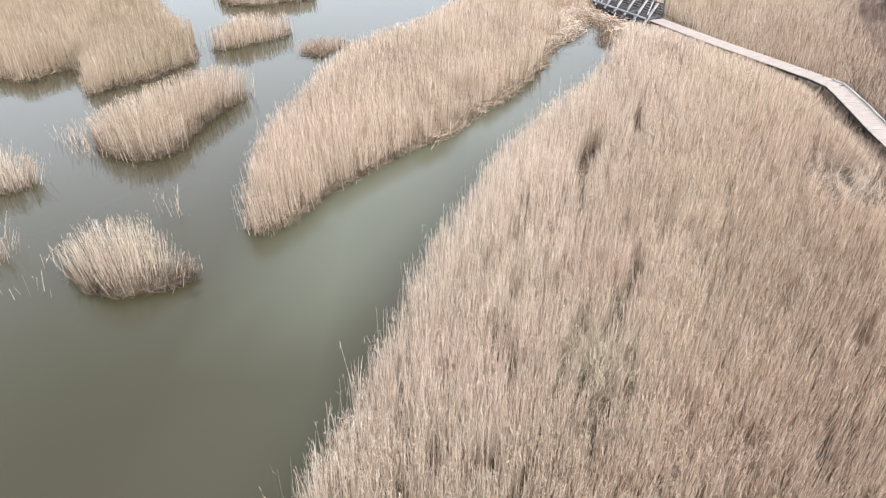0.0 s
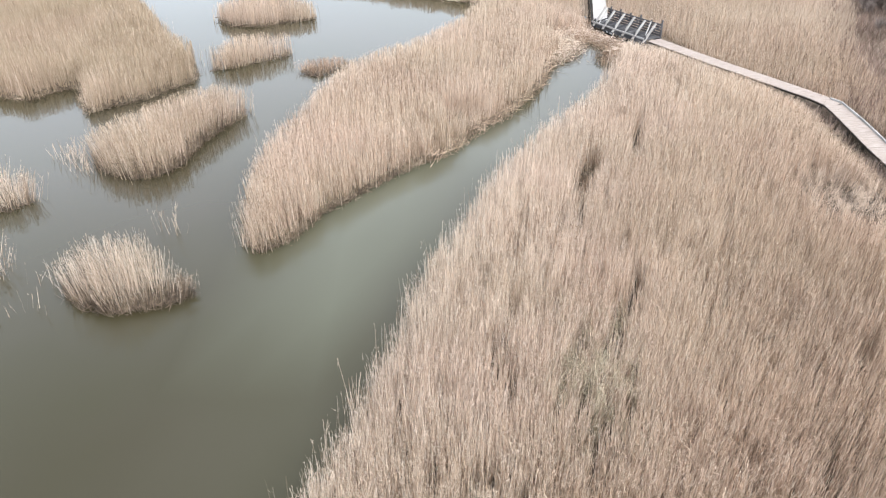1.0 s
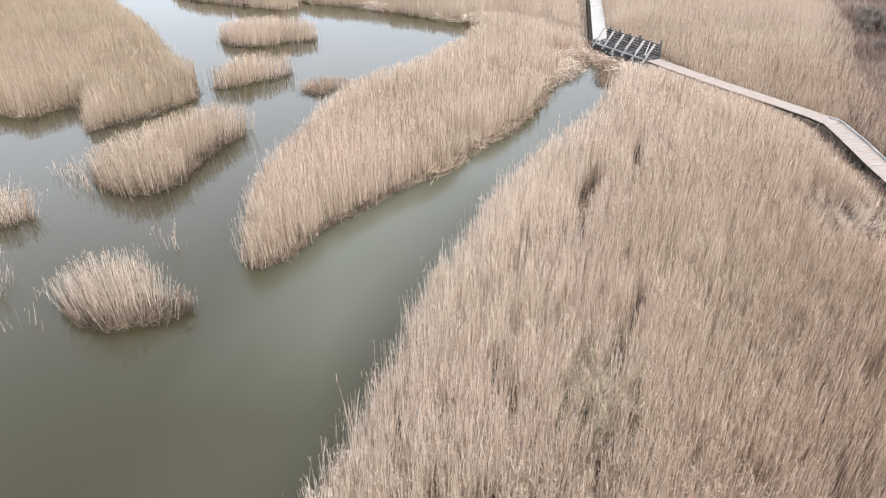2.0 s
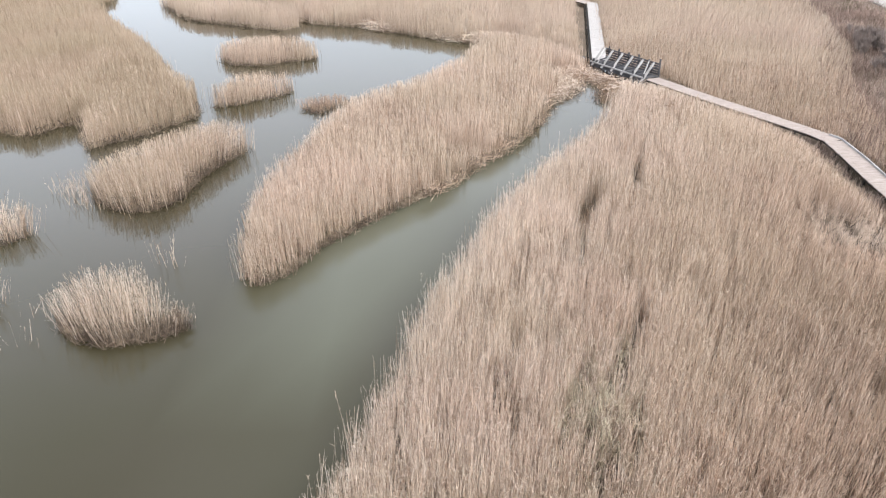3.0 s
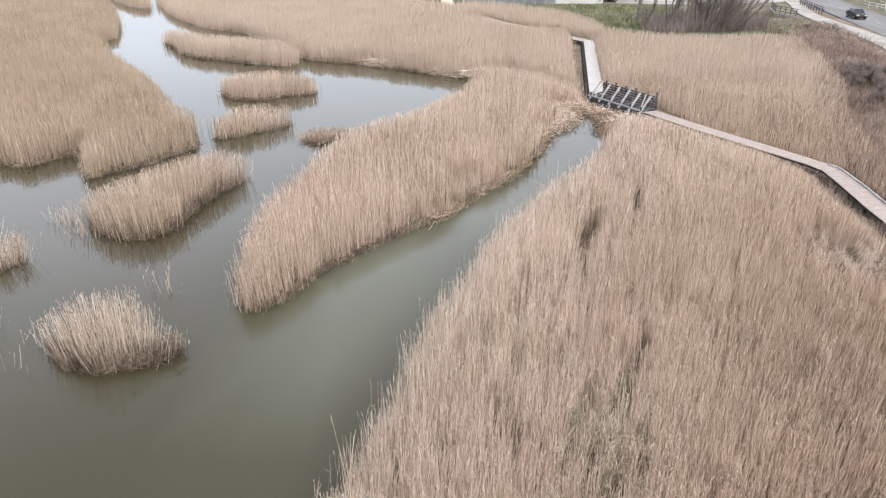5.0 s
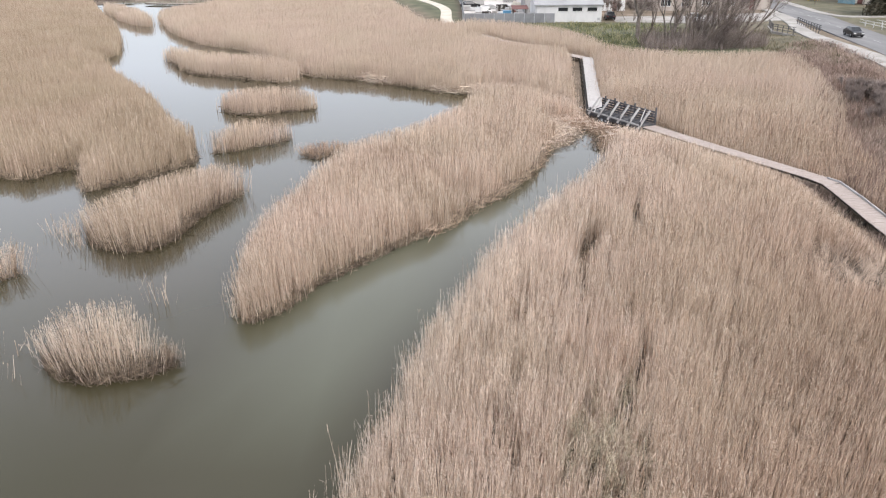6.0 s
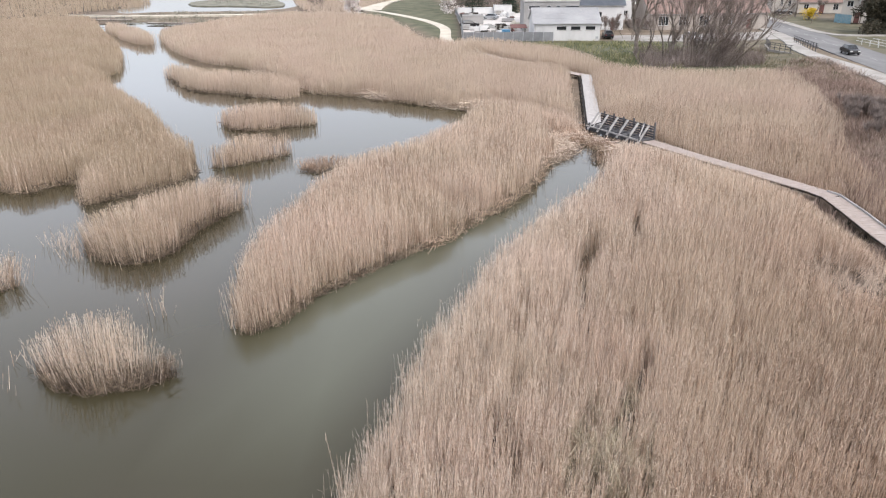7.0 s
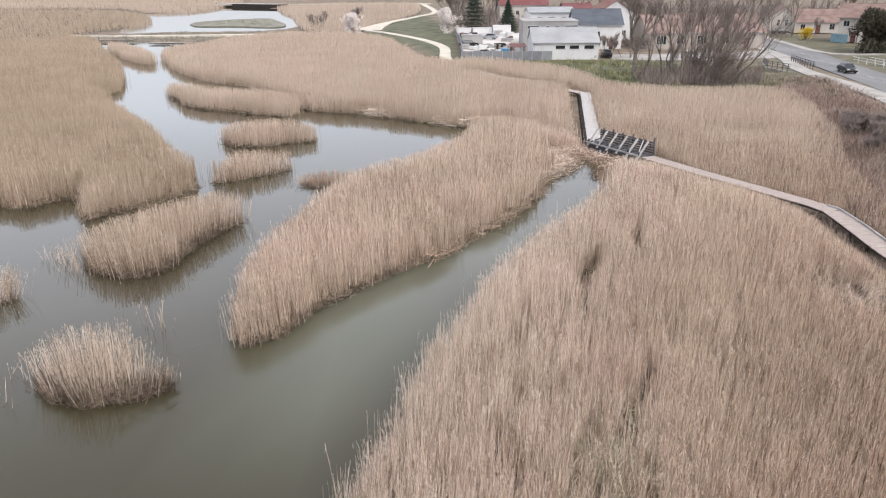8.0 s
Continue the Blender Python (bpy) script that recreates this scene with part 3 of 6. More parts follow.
# flattened or thinned places: middle, half sizes along x and y, how far
LODGED = [(11.9, 65.4, 2.2, 3.2, 1.1), (9.6, 78.4, 2.4, 1.8, 0.6), (12.2, 74.6, 1.6, 2.2, 0.6), (11.4, 38.8, 0.4, 2.0, 0.3), (5.3, 19.2, 1.2, 2.0, 0.3), (17.2, 51.0, 0.4, 3.0, 0.5), (21.9, 33.6, 2.8, 3.8, 1.15), (12, 16.0, 1.2, 1.6, 0.2), (17, 19.5, 1.6, 2.0, 0.2), (1.2, 46.2, 1.5, 2.0, 0.5), (14.2, 42.5, 0.3, 3.0, 0.5), (6.6, 82.4, 3.4, 1.8, 1.2)]
# narrow gaps that wind through the main bed, and their half width
FURROWS = [([(6.7, 31.4), (5.4, 28.9), (4.5, 25.9), (2.8, 22.8), (1.9, 20.4), (2.3, 16.9)], 0.17), ([(9.6, 27.0), (8.5, 25.0), (7.1, 22.6), (6.6, 20.9)], 0.24),
           ([(14.0, 46.0), (12.4, 42.1), (10.9, 38.0)], 0.26), ([(7.4, 33.6), (6.1, 30.6), (5.3, 29.2)], 0.2), ([(10.6, 31.0), (9.9, 28.4)], 0.07)]
HOLES = [(8.1, 35.9, 0.74, 2.7), (8.9, 34.0, 0.2, 1.5), (7.0, 31.4, 0.2, 1.6), (7.4, 24.2, 0.2, 0.8), (6.9, 21.2, 0.22, 0.8), (7.1, 29.8, 0.12, 1.3), (7.0, 22.3, 0.26, 1.5), (4.6, 19.7, 0.2, 1.1), (4.1, 18.2, 0.24, 1.2), (6.2, 20.6, 0.2, 1.2), (8.4, 25.2, 0.24, 1.5), (5.6, 17.3, 0.2, 1.1), (7.3, 20.2, 0.16, 1.1), (5.4, 21.6, 0.17, 1.2),
         (11.9, 40.6, 0.26, 2.6), (13.2, 44.2, 0.2, 2.0), (5.0, 16.2, 0.2, 1.0), (6.6, 18.2, 0.18, 1.1), (13.0, 19.0, 0.10, 1.0), (10.4, 17.2, 0.10, 0.9), (15.6, 23.0, 0.12, 1.2), (12.2, 24.6, 0.10, 1.1), (17.0, 28.4, 0.14, 1.4), (14.3, 31.0, 0.12, 1.4), (3.0, 27.0, 0.10, 1.1)]
NEAR_WALK = [(15.2, 70.8), (19.4, 63.7), (22.35, 57.9), (25.15, 53.0), (27.2, 49.3), (27.75, 47.7), (27.5, 44.5), (27.05, 40.2), (26.3, 25)]
FAR_WALK = [(20.9, 102.7), (15.72, 71.1)]


def gap_to(line, x, y):
    p = np.array(line, float)
    q = np.concatenate([a + (b - a) * np.linspace(0, 1, 24)[:, None] for a, b in zip(p[:-1], p[1:])])
    d = np.full(len(x), 99.0)
    for a in range(0, len(x), 20000):
        k = slice(a, a + 20000)
        d[k] = np.sqrt(((x[k, None] - q[None, :, 0]) ** 2 + (y[k, None] - q[None, :, 1]) ** 2).min(1))
    return d


def reed_bed(key, label, height=2.15, dens=1.0, group="reed beds", mats=None, wild=0.055, lean=(0.0, 0.0), seed=1, fan=0.0, plumes=0.12, pale=0.0, head=1.0, rim_stems=16, golden=0.0, short=0.5):
    rng = np.random.RandomState(seed)
    poly = BEDS[key]

    def density(x, y):
        d = np.maximum(np.hypot(x, np.maximum(y, 6)), 20)
        out = np.where(y < 9, 0.42, 1.0) * np.where(y < -10, 0.3, 1.0) * np.where(np.abs(x) > 0.66 * np.hypot(y, 16) + 3, 0.22, 1.0)
        return dens * out * np.minimum(300, 300 * (29 / d) ** 1.42)
    x, y = scatter(poly, density, rng)
    clumpy = waves(x, y, 11, 2.2) * 0.5 + waves(x, y, 12, 0.8) * 0.5
    streak = np.where(np.hypot(x, y) < 70, waves(x, y, 21, 0.42) * 0.5 + waves(x, y, 22, 0.2) * 0.7, 0)
    keep = rng.uniform(0, 1, len(x)) < np.clip(0.84 + 0.03 * clumpy + 0.42 * streak, 0.1, 1)
    clumpy, streak = clumpy[keep], streak[keep]
    x, y = x[keep], y[keep]
    if rim_stems:  # a ragged fringe of single stems out in the water
        q = poly[np.hypot(poly[:, 0], poly[:, 1]) < 170]
        shore = np.linalg.norm(np.diff(q, axis=0), axis=1)
        k = rng.randint(0, len(q), int(shore[shore < 6].sum() * rim_stems * max(0.25, min(1, 32 / np.hypot(*q.mean(0))))))
        fx, fy = q[k, 0] + rng.normal(0, 0.3, len(k)), q[k, 1] + rng.normal(0, 0.3, len(k))
        x, y, clumpy, streak = np.append(x, fx), np.append(y, fy), np.append(clumpy, 0 * fx), np.append(streak, 0 * fx)
    d = np.maximum(np.hypot(x, y), 20)
    g = edge_gap(poly, x, y)
    h = height * (1 + 0.03 * waves(x, y, 13, 8.0) + 0.03 * waves(x, y, 14, 1.3)) * (0.86 + 0.14 * g) * (1.08 - short * rng.uniform(0, 1, len(x)) ** 1.6)
    lx, ly = lean[0] + 0.035 * waves(x, y, 15, 6.0), lean[1] + 0.035 * waves(x, y, 16, 6.0)
    if fan:
        mid, half = (poly.max(0) + poly.min(0)) / 2, (poly.max(0) - poly.min(0)) / 2
        lx, ly = lx + fan * (x - mid[0]) / half[0], ly + fan * (y - mid[1]) / half[1]
    ang = waves(x, y, 17, 3.0) * 3
    flat = np.zeros(len(x))
    for cx, cy, rx, ry, amount in LODGED:
        flat = np.maximum(flat, amount * np.clip(2.6 - 2.3 * np.hypot((x - cx) / rx, (y - cy) / ry) + 0.5 * clumpy + 0.6 * streak, 0, 1))
    if key in ("main", "mid", "far_bank"):
        pick = rng.uniform(0, 1, len(x)) > 0.86 * flat
        x, y, d, h, lx, ly, ang, flat = (v[pick] for v in (x, y, d, h, lx, ly, ang, flat))
        lx, ly = lx + flat * np.cos(ang) * 0.7, ly + flat * np.sin(ang) * 0.7
        h = h * np.clip(1 - 0.58 * flat, 0.25, 1)
        slits = np.zeros(len(x), bool)
        close = np.flatnonzero((y > 12) & (y < 31) & (x < 17))
        for i in range(1000 if key == "main" else 90):
            k = close[rng.randint(0, len(close))] if key == "main" and i % 2 else rng.randint(0, len(x))
            slits |= ((x - x[k] - 0.3 * (y - y[k])) / rng.uniform(0.05, 0.13)) ** 2 + ((y - y[k]) / rng.uniform(0.2, 0.8)) ** 2 < 1
        if key == "main":
            for line, w in FURROWS:
                for fx, fy, _ in zip(*along(line, 0.7)):
                    fx, fy = fx + rng.uniform(-0.2, 0.2), fy + rng.uniform(-0.3, 0.3)
                    rx, ry = w * rng.uniform(0.4, 1.0), rng.uniform(0.4, 1.0)
                    if rng.uniform(0, 1) < 0.62:
                        slits |= (((x - fx) / rx) ** 2 + ((y - fy) / ry) ** 2 < 1 + 0.4 * waves(x, y, 62, 0.5)) & (rng.uniform(0, 1, len(x)) < 0.93)
            for cx, cy, rx, ry in HOLES:
                slits |= (((x - cx - 0.3 * (y - cy)) / rx) ** 2 + ((y - cy) / ry) ** 2 < 1 + 0.5 * waves(x, y, 63, 0.6)) & (rng.uniform(0, 1, len(x)) < 0.985)
        x, y, d, h, lx, ly = (v[~slits] for v in (x, y, d, h, lx, ly))
    if key == "clump":
        tuft = waves(x, y, 64, 0.42) + 0.75 * edge_gap(poly, x, y, 1.2) > 0.28
        x, y, d, h, lx, ly = (v[tuft] for v in (x, y, d, h, lx, ly))
        h = h * (1 - 0.38 * np.clip((x + 14.3) / 1.6, 0, 1)) * (1 - 0.2 * np.clip((-16.6 - x) / 1.2, 0, 1))
    elif key in ("mid", "five", "left_1", "left_2", "big_left", "main"):
        tuft = (waves(x, y, 65, 0.5) + 1.5 * edge_gap(poly, x, y, 1.0) > 0.1) | (d > 75)
        x, y, d, h, lx, ly = (v[tuft] for v in (x, y, d, h, lx, ly))
    if key not in ("main", "mid", "right", "tuft", "end", "clump", "five"):
        h = h * (0.86 + 0.14 * edge_gap(poly, x, y, 2.2)) * (1 + 0.06 * waves(x, y, 19, 3.0))
    near, far = gap_to(NEAR_WALK, x, y), gap_to(FAR_WALK, x, y)
    if key == "main":
        h = h * (0.4 + 0.6 * np.clip((near - 1.0) / 5.0, 0, 1)) * np.where(y < 51, np.clip(0.36 + (near - 1.1) / 3.2, 0.36, 1), 1)
    elif key == "right":
        h = h * (0.6 + 0.4 * np.clip((far - 0.5) / 1.5, 0, 1)) * (0.3 + 0.7 * np.clip((near - 0.8) / 6.5, 0, 1))
        rim = gap_to([(33, 30), (33.2, 49.5), (36.6, 62), (41.8, 73), (43.5, 78.5), (47.8, 93)], x, y)
        thin = rng.uniform(0, 1, len(x)) < np.clip(rim / 3.5 + 0.12 * waves(x, y, 31, 3), 0.5, 1)
        x, y, d, h, lx, ly, rim = (v[thin] for v in (x, y, d, h, lx, ly, rim))
        h = h * (0.6 + 0.4 * np.clip(rim / 5, 0, 1))
    else:
        h = h * (0.6 + 0.4 * np.clip((np.minimum(near, far) - 1.5) / 2.5, 0, 1))
        if key == "far_bank":
            h = h * np.clip((1.1 + 0.13 * gap_to([(9.9, 121.0), (14.4, 113.4)], x, y)) / 2.15, 0.35, 1)
    tone = None
    if mats is None:
        tone = np.zeros(len(x), int)
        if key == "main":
            # Tone also puts the bed's brighter west and dimmer right side into colour.
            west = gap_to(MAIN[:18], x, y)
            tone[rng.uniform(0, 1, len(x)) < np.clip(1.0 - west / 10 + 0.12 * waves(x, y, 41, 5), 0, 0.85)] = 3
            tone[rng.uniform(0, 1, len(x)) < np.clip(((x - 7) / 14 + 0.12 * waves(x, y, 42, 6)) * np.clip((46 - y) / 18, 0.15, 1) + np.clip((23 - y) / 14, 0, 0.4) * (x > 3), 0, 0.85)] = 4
        else:
            tone[rng.uniform(0, 1, len(x)) < 0.15] = 4
            tone[rng.uniform(0, 1, len(x)) < pale] = 3
            tone[rng.uniform(0, 1, len(x)) < golden] = 5
            if key == "right":
                tone[rng.uniform(0, 1, len(x)) < np.clip(1.1 - rim / np.where(y > 66, 5.0, 9.0), 0.1, 0.85)] = 4
    width = 0.0128 * np.maximum(1, d / 29) ** 0.85 * rng.uniform(0.7, 1.4, len(x))
    if key == "clump":
        width = width * 0.9
    z = np.maximum(ground_at(x, y), -0.15)
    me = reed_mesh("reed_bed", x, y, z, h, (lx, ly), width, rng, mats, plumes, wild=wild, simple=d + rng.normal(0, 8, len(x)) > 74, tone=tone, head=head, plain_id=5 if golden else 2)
    return tagged(new("reed_bed", me), label, "reeds", group, "stuff")


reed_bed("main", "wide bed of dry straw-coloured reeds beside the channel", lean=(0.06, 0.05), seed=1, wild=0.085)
reed_bed("mid", "long tongue of dry pale reeds between two channels", seed=2, fan=0.08, rim_stems=22, pale=0.25, wild=0.065)
reed_bed("far_bank", "broad far bank of dry beige reeds", seed=3, rim_stems=30, wild=0.075)
reed_bed("right", "dry beige reeds beyond the boardwalk", seed=4, wild=0.09, plumes=0.35)
reed_bed("big_left", "large dense bed of dry tan reeds in the water", 2.15, 0.88, seed=5, golden=0.7)
reed_bed("strip", "narrow strip of dry reeds along the water", seed=6)
reed_bed("b", "small islet of pale dry reeds", 2.0, group="reed islets", seed=7)
reed_bed("a", "small islet of pale dry reeds", 2.2, group="reed islets", seed=8)
reed_bed("tuft", "low brown tuft of broken reeds in the water", 0.9, 0.7, "reed islets", (REED_BROWN, REED), 0.3, seed=9)
reed_bed("end", "low brown broken reeds at the channel's end below the bridge", 0.8, 0.5, "reed islets", (REED_BROWN, REED), 0.35, seed=18)
reed_bed("clump", "round clump of pale feathery reeds standing in water", 2.3, 0.6, "reed islets", wild=0.10, seed=10, fan=0.36, plumes=0.4, pale=0.4, head=1.25, rim_stems=6, short=0.24)
reed_bed("five", "reed islet with ragged darker edge in open water", 2.1, 0.75, group="reed islets", wild=0.08, seed=11, fan=0.24, plumes=0.35, pale=0.2, head=1.2, golden=0.45, rim_stems=9, short=0.3)
reed_bed("e", "curved reed islet at the end of the channel", group="reed islets", seed=12)
reed_bed("left_1", "pale reed clump standing in open water", 1.9, 0.7, "reed islets", wild=0.14, seed=13, fan=0.4, plumes=0.5, pale=0.3)
reed_bed("left_2", "sparse pale reed clump standing in open water", 1.7, 0.45, "reed islets", wild=0.13, seed=14, fan=0.4, plumes=0.4, pale=0.5)
reed_bed("far_left", "distant dry reed bed beside the pond", 2.0, 0.15, seed=15, golden=0.7)
reed_bed("far_right", "distant brownish reed bed beside the pond", 1.7, 0.3, seed=16)
reed_bed("far_back", "distant dry reed bed behind the pond", 2.0, 0.2, seed=17)


def sparse_stems(places, n, radius, height, label, seed):
    rng = np.random.RandomState(seed)
    p = np.array(places, float)[rng.randint(0, len(places), n)]
    x, y = p[:, 0] + rng.normal(0, radius, n), p[:, 1] + rng.normal(0, radius * 0.6, n)
    h = height * rng.uniform(0.4, 1.1, n)
    me = reed_mesh("sparse_reeds", x, y, np.full(n, -0.1), h, (0.25 * waves(x, y, 9, 2), 0.1 * x * 0), np.full(n, 0.022), rng, None, 0.7, True, 0.16)
    return tagged(new("sparse_reeds", me), label, "reeds", "sparse reeds", "stuff")


sparse_stems([(-14.2, 32.4), (-14.7, 32.3)], 20, 0.4, 1.5, "few thin pale reeds standing in open water", 71)
sparse_stems([(-18.6, 25.4), (-19.1, 27.6)], 18, 0.5, 1.2, "few thin bent reeds standing in open water", 72)
sparse_stems([(-24.4, 41.6)], 10, 0.3, 1.1, "few thin pale reeds standing in open water", 73)
sparse_stems([(-23.2, 41.2), (-22.4, 40.0), (-21.4, 39.2), (-23.4, 42.2), (-24.4, 42.0)], 110, 0.5, 1.3, "thin ragged reeds along the islet", 74)
sparse_stems([(-4.6, 12.9), (-4.1, 16.5), (-3.4, 18.7), (-2.3, 20.9), (-1.5, 24.7), (-0.4, 28), (-4.4, 14.6)], 46, 0.16, 2.3, "tall single reeds at the edge of the bed", 75)
sparse_stems([(-10.2, 30.9), (-10.8, 33.5), (-11.0, 36.5), (-9.5, 30.1)], 90, 0.22, 1.6, "thin outer reeds of the reed tongue", 76)


def fallen(line, n, spread, label, seed, length=1.1, rise=0.3, material=None, wide=1.0):
    """Broken stems lying along a line of the plan."""
    rng = np.random.RandomState(seed)
    x, y, a = (np.repeat(v, 1) for v in along(line, 0.2))
    k = rng.randint(0, len(x), n)
    px, py = x[k] + rng.normal(0, spread, n), y[k] + rng.normal(0, spread, n)
    an = a[k] + rng.normal(0, 0.8, n) + np.pi * rng.randint(0, 2, n)
    ln = length * rng.uniform(0.3, 1.2, n)
    c = np.stack([px, py, np.maximum(ground_at(px, py), 0) + 0.02 + rise * rng.uniform(0, 1, n) ** 2], 1)
    d = np.stack([np.cos(an) * ln / 2, np.sin(an) * ln / 2, rng.normal(0, 0.14, n)], 1)
    s = np.stack([-np.sin(an), np.cos(an), rng.normal(0, 0.6, n)], 1) * rng.uniform(0.004, 0.011, (n, 1)) * wide
    v = np.stack([c - d - s, c - d + s, c + d + s, c + d - s], 1).reshape(-1, 3)
    me = raw_mesh("fallen_reeds", v, np.arange(4 * n), np.full(n, 4), [material or LITTER])
    return tagged(new("fallen_reeds", me), label, "reeds", "fallen reeds", "stuff")


fallen(MID[1:10], 2600, 0.17, "tangle of broken reeds along the waterline", 81, 0.7, 0.25)
fallen(MID[8:17], 3600, 0.26, "tangle of broken pale reeds along the waterline", 82, 0.9)
fallen([(9.5, 60.5), (11.2, 63.5), (12.6, 66.5)], 1500, 0.7, "flattened pale reeds at the channel's end", 83)
fallen([(14, 60), (16, 61.5), (15, 65)], 700, 0.6, "flattened brown reeds below the bridge", 84)
fallen([(3.6, 83.4), (6, 82.8), (9, 80.8)], 800, 0.6, "flattened pale reeds on the far bank", 85, 2.2, 0.9, REED_PALE, 2.6)
fallen([(-9.6, 91.6), (-6.4, 89.2)], 420, 0.5, "pale bent reeds fallen over the far bank's edge", 185, 2.0, 0.9, REED_PALE, 2.6)
fallen([(-1.0, 85.2), (2.6, 82.8)], 300, 0.4, "pale broken reeds along the far bank", 186, 1.6, 0.7, REED_PALE, 2.4)
fallen(ISLE_5[1:9], 600, 0.13, "broken reeds along the islet's edge", 86, 0.6)
fallen(CLUMP[:8], 90, 0.13, "broken reeds at the foot of the clump", 87, 0.5)
# Dark litter along the edges: the shade at the waterline is in its colour.
fallen(CLUMP[:8], 500, 0.2, "broken reeds at the foot of the clump, darkened as shade", 190, 0.5, 0.3, DARK_LITTER, 1.3)
fallen(ISLE_5[:8], 800, 0.2, "broken reeds along the islet's edge, darkened as shade", 191, 0.5, 0.35, DARK_LITTER, 1.5)
fallen(ISLE_A[:5], 180, 0.14, "broken reeds along the islet's edge, darkened as shade", 192, 0.7, 0.3, DARK_LITTER, 2.6)
fallen(ISLE_B[:6], 240, 0.14, "broken reeds along the islet's edge, darkened as shade", 193, 0.8, 0.3, DARK_LITTER, 3.0)
fallen(BIG_LEFT[:10], 600, 0.2, "broken reeds along the waterline, darkened as shade", 194, 0.8, 0.4, DARK_LITTER, 2.6)
fallen(STRIP_C[:6], 420, 0.2, "broken reeds along the waterline, darkened as shade", 195, 0.9, 0.35, DARK_LITTER, 3.5)
fallen(FAR_BANK[1:10], 380, 0.2, "broken reeds along the far bank, darkened as shade", 196, 0.9, 0.4, DARK_LITTER, 3.5)
fallen(MID[:16], 1500, 0.13, "broken reeds along the waterline, darkened as shade", 197, 0.6, 0.3, DARK_LITTER, 1.8)
fallen(LEFT_1[:4], 200, 0.15, "broken reeds at the foot of the clump, darkened as shade", 198, 0.6, 0.25, DARK_LITTER, 2.0)
fallen(TUFT[:4], 160, 0.14, "broken reeds at the foot of the tuft, darkened as shade", 199, 0.7, 0.25, DARK_LITTER, 2.5)
fallen(FAR_BANK[1:9], 1200, 0.25, "broken reeds along the far bank", 88)
fallen(BIG_LEFT[3:10], 900, 0.25, "broken reeds along the waterline", 89, 0.8)
# Dark stems added as the shade low in the clump and islet.
fallen([(v[0] + 0.15, v[1] + 0.2) for v in CLUMP[:8]], 1500, 0.2, "dark stems that stand for shade at the foot of the clump", 199, 0.55, 0.75, DARK_LITTER, 1.1)
fallen([(v[0], v[1] + 0.2) for v in ISLE_5[1:9]], 1500, 0.25, "dark stems that stand for shade at the foot of the islet", 200, 0.6, 0.75, DARK_LITTER, 1.2)
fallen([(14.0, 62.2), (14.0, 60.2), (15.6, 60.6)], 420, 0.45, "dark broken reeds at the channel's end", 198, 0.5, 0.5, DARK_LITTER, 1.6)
fallen([(v[0] + 0.1, v[1] - 0.2) for v in MID[7:16]], 800, 0.26, "bent reeds fallen over the channel's edge", 180, 1.2, 0.6, REED_WARM, 1.2)
fallen([(9.2, 61.0), (11.0, 64.0), (11.6, 67.2), (12.4, 69.4)], 3800, 0.75, "heap of pale flattened reeds at the channel's end", 181, 1.7, 0.6, REED_PALE, 2.0)
fallen([(12.0, 65.6), (12.9, 67.0)], 250, 0.4, "brown rotten reeds at the channel's end", 182, 0.8, 0.6, REED_BROWN, 1.8)
fallen([(14.4, 60.6), (15.4, 62.2), (16.2, 63.6), (15.2, 65.4)], 380, 0.5, "brown broken reeds below the bridge", 183, 0.9, 0.6, REED_BROWN, 1.8)
fallen([(14.9, 61.4), (16.8, 62.8), (14.6, 66.6), (13.6, 69.0)], 900, 0.5, "pale broken reeds below the bridge", 184, 1.4, 0.7, REED_PALE, 1.8)
fallen([(7.6, 34.0), (8.6, 37.4)], 260, 0.4, "broken stems in a gap of the reed bed", 90, 1.6, 0.9)


def tangle(cx, cy, rx, ry, n, label, seed, material, low=0.3, high=1.3, lumpy=0.0, heading=None):
    """Bent and crossing stems of a flattened patch."""
    rng = np.random.RandomState(seed)
    r, a = np.sqrt(rng.uniform(0, 1, n)), rng.uniform(0, 2 * np.pi, n)
    r = r * (1 + 0.35 * np.sin(3 * a + seed) + 0.25 * np.sin(5 * a + 2 * seed))
    px, py, pz = cx + rx * r * np.cos(a), cy + ry * r * np.sin(a), rng.uniform(low, high, n)
    bare = waves(px, py, seed, 0.9) > -0.15
    px, py, pz, r, n = px[bare], py[bare], pz[bare], np.clip(r[bare], 0, 1), int(bare.sum())
    an, ln = rng.uniform(0, 2 * np.pi, n) if heading is None else heading + rng.normal(0, 0.5, n) + waves(px, py, seed, 3.0), rng.uniform(0.15, 0.5, n)
    pz = low + (pz - low) * (1.1 - 0.4 * r)
    if lumpy:
        pz = low + (high - low) * np.clip(0.45 + lumpy * 0.4 * waves(px, py, seed + 1, 1.0) - 0.2 * rng.uniform(0, 1, n), 0, 1)
    c = np.stack([px, py, pz], 1)
    d = np.stack([np.cos(an) * ln / 2, np.sin(an) * ln / 2, rng.normal(0.1, 0.16, n)], 1)
    w = np.stack([-np.sin(an), np.cos(an), rng.normal(0, 0.6, n)], 1) * rng.uniform(0.002, 0.0055, (n, 1))
    v = np.stack([c - d - w, c - d + w, c + d + w, c + d - w], 1).reshape(-1, 3)
    return tagged(new("tangled_reeds", raw_mesh("tangled_reeds", v, np.arange(4 * n), np.full(n, 4), [material])), label, "reeds", "tangled reeds", "stuff")


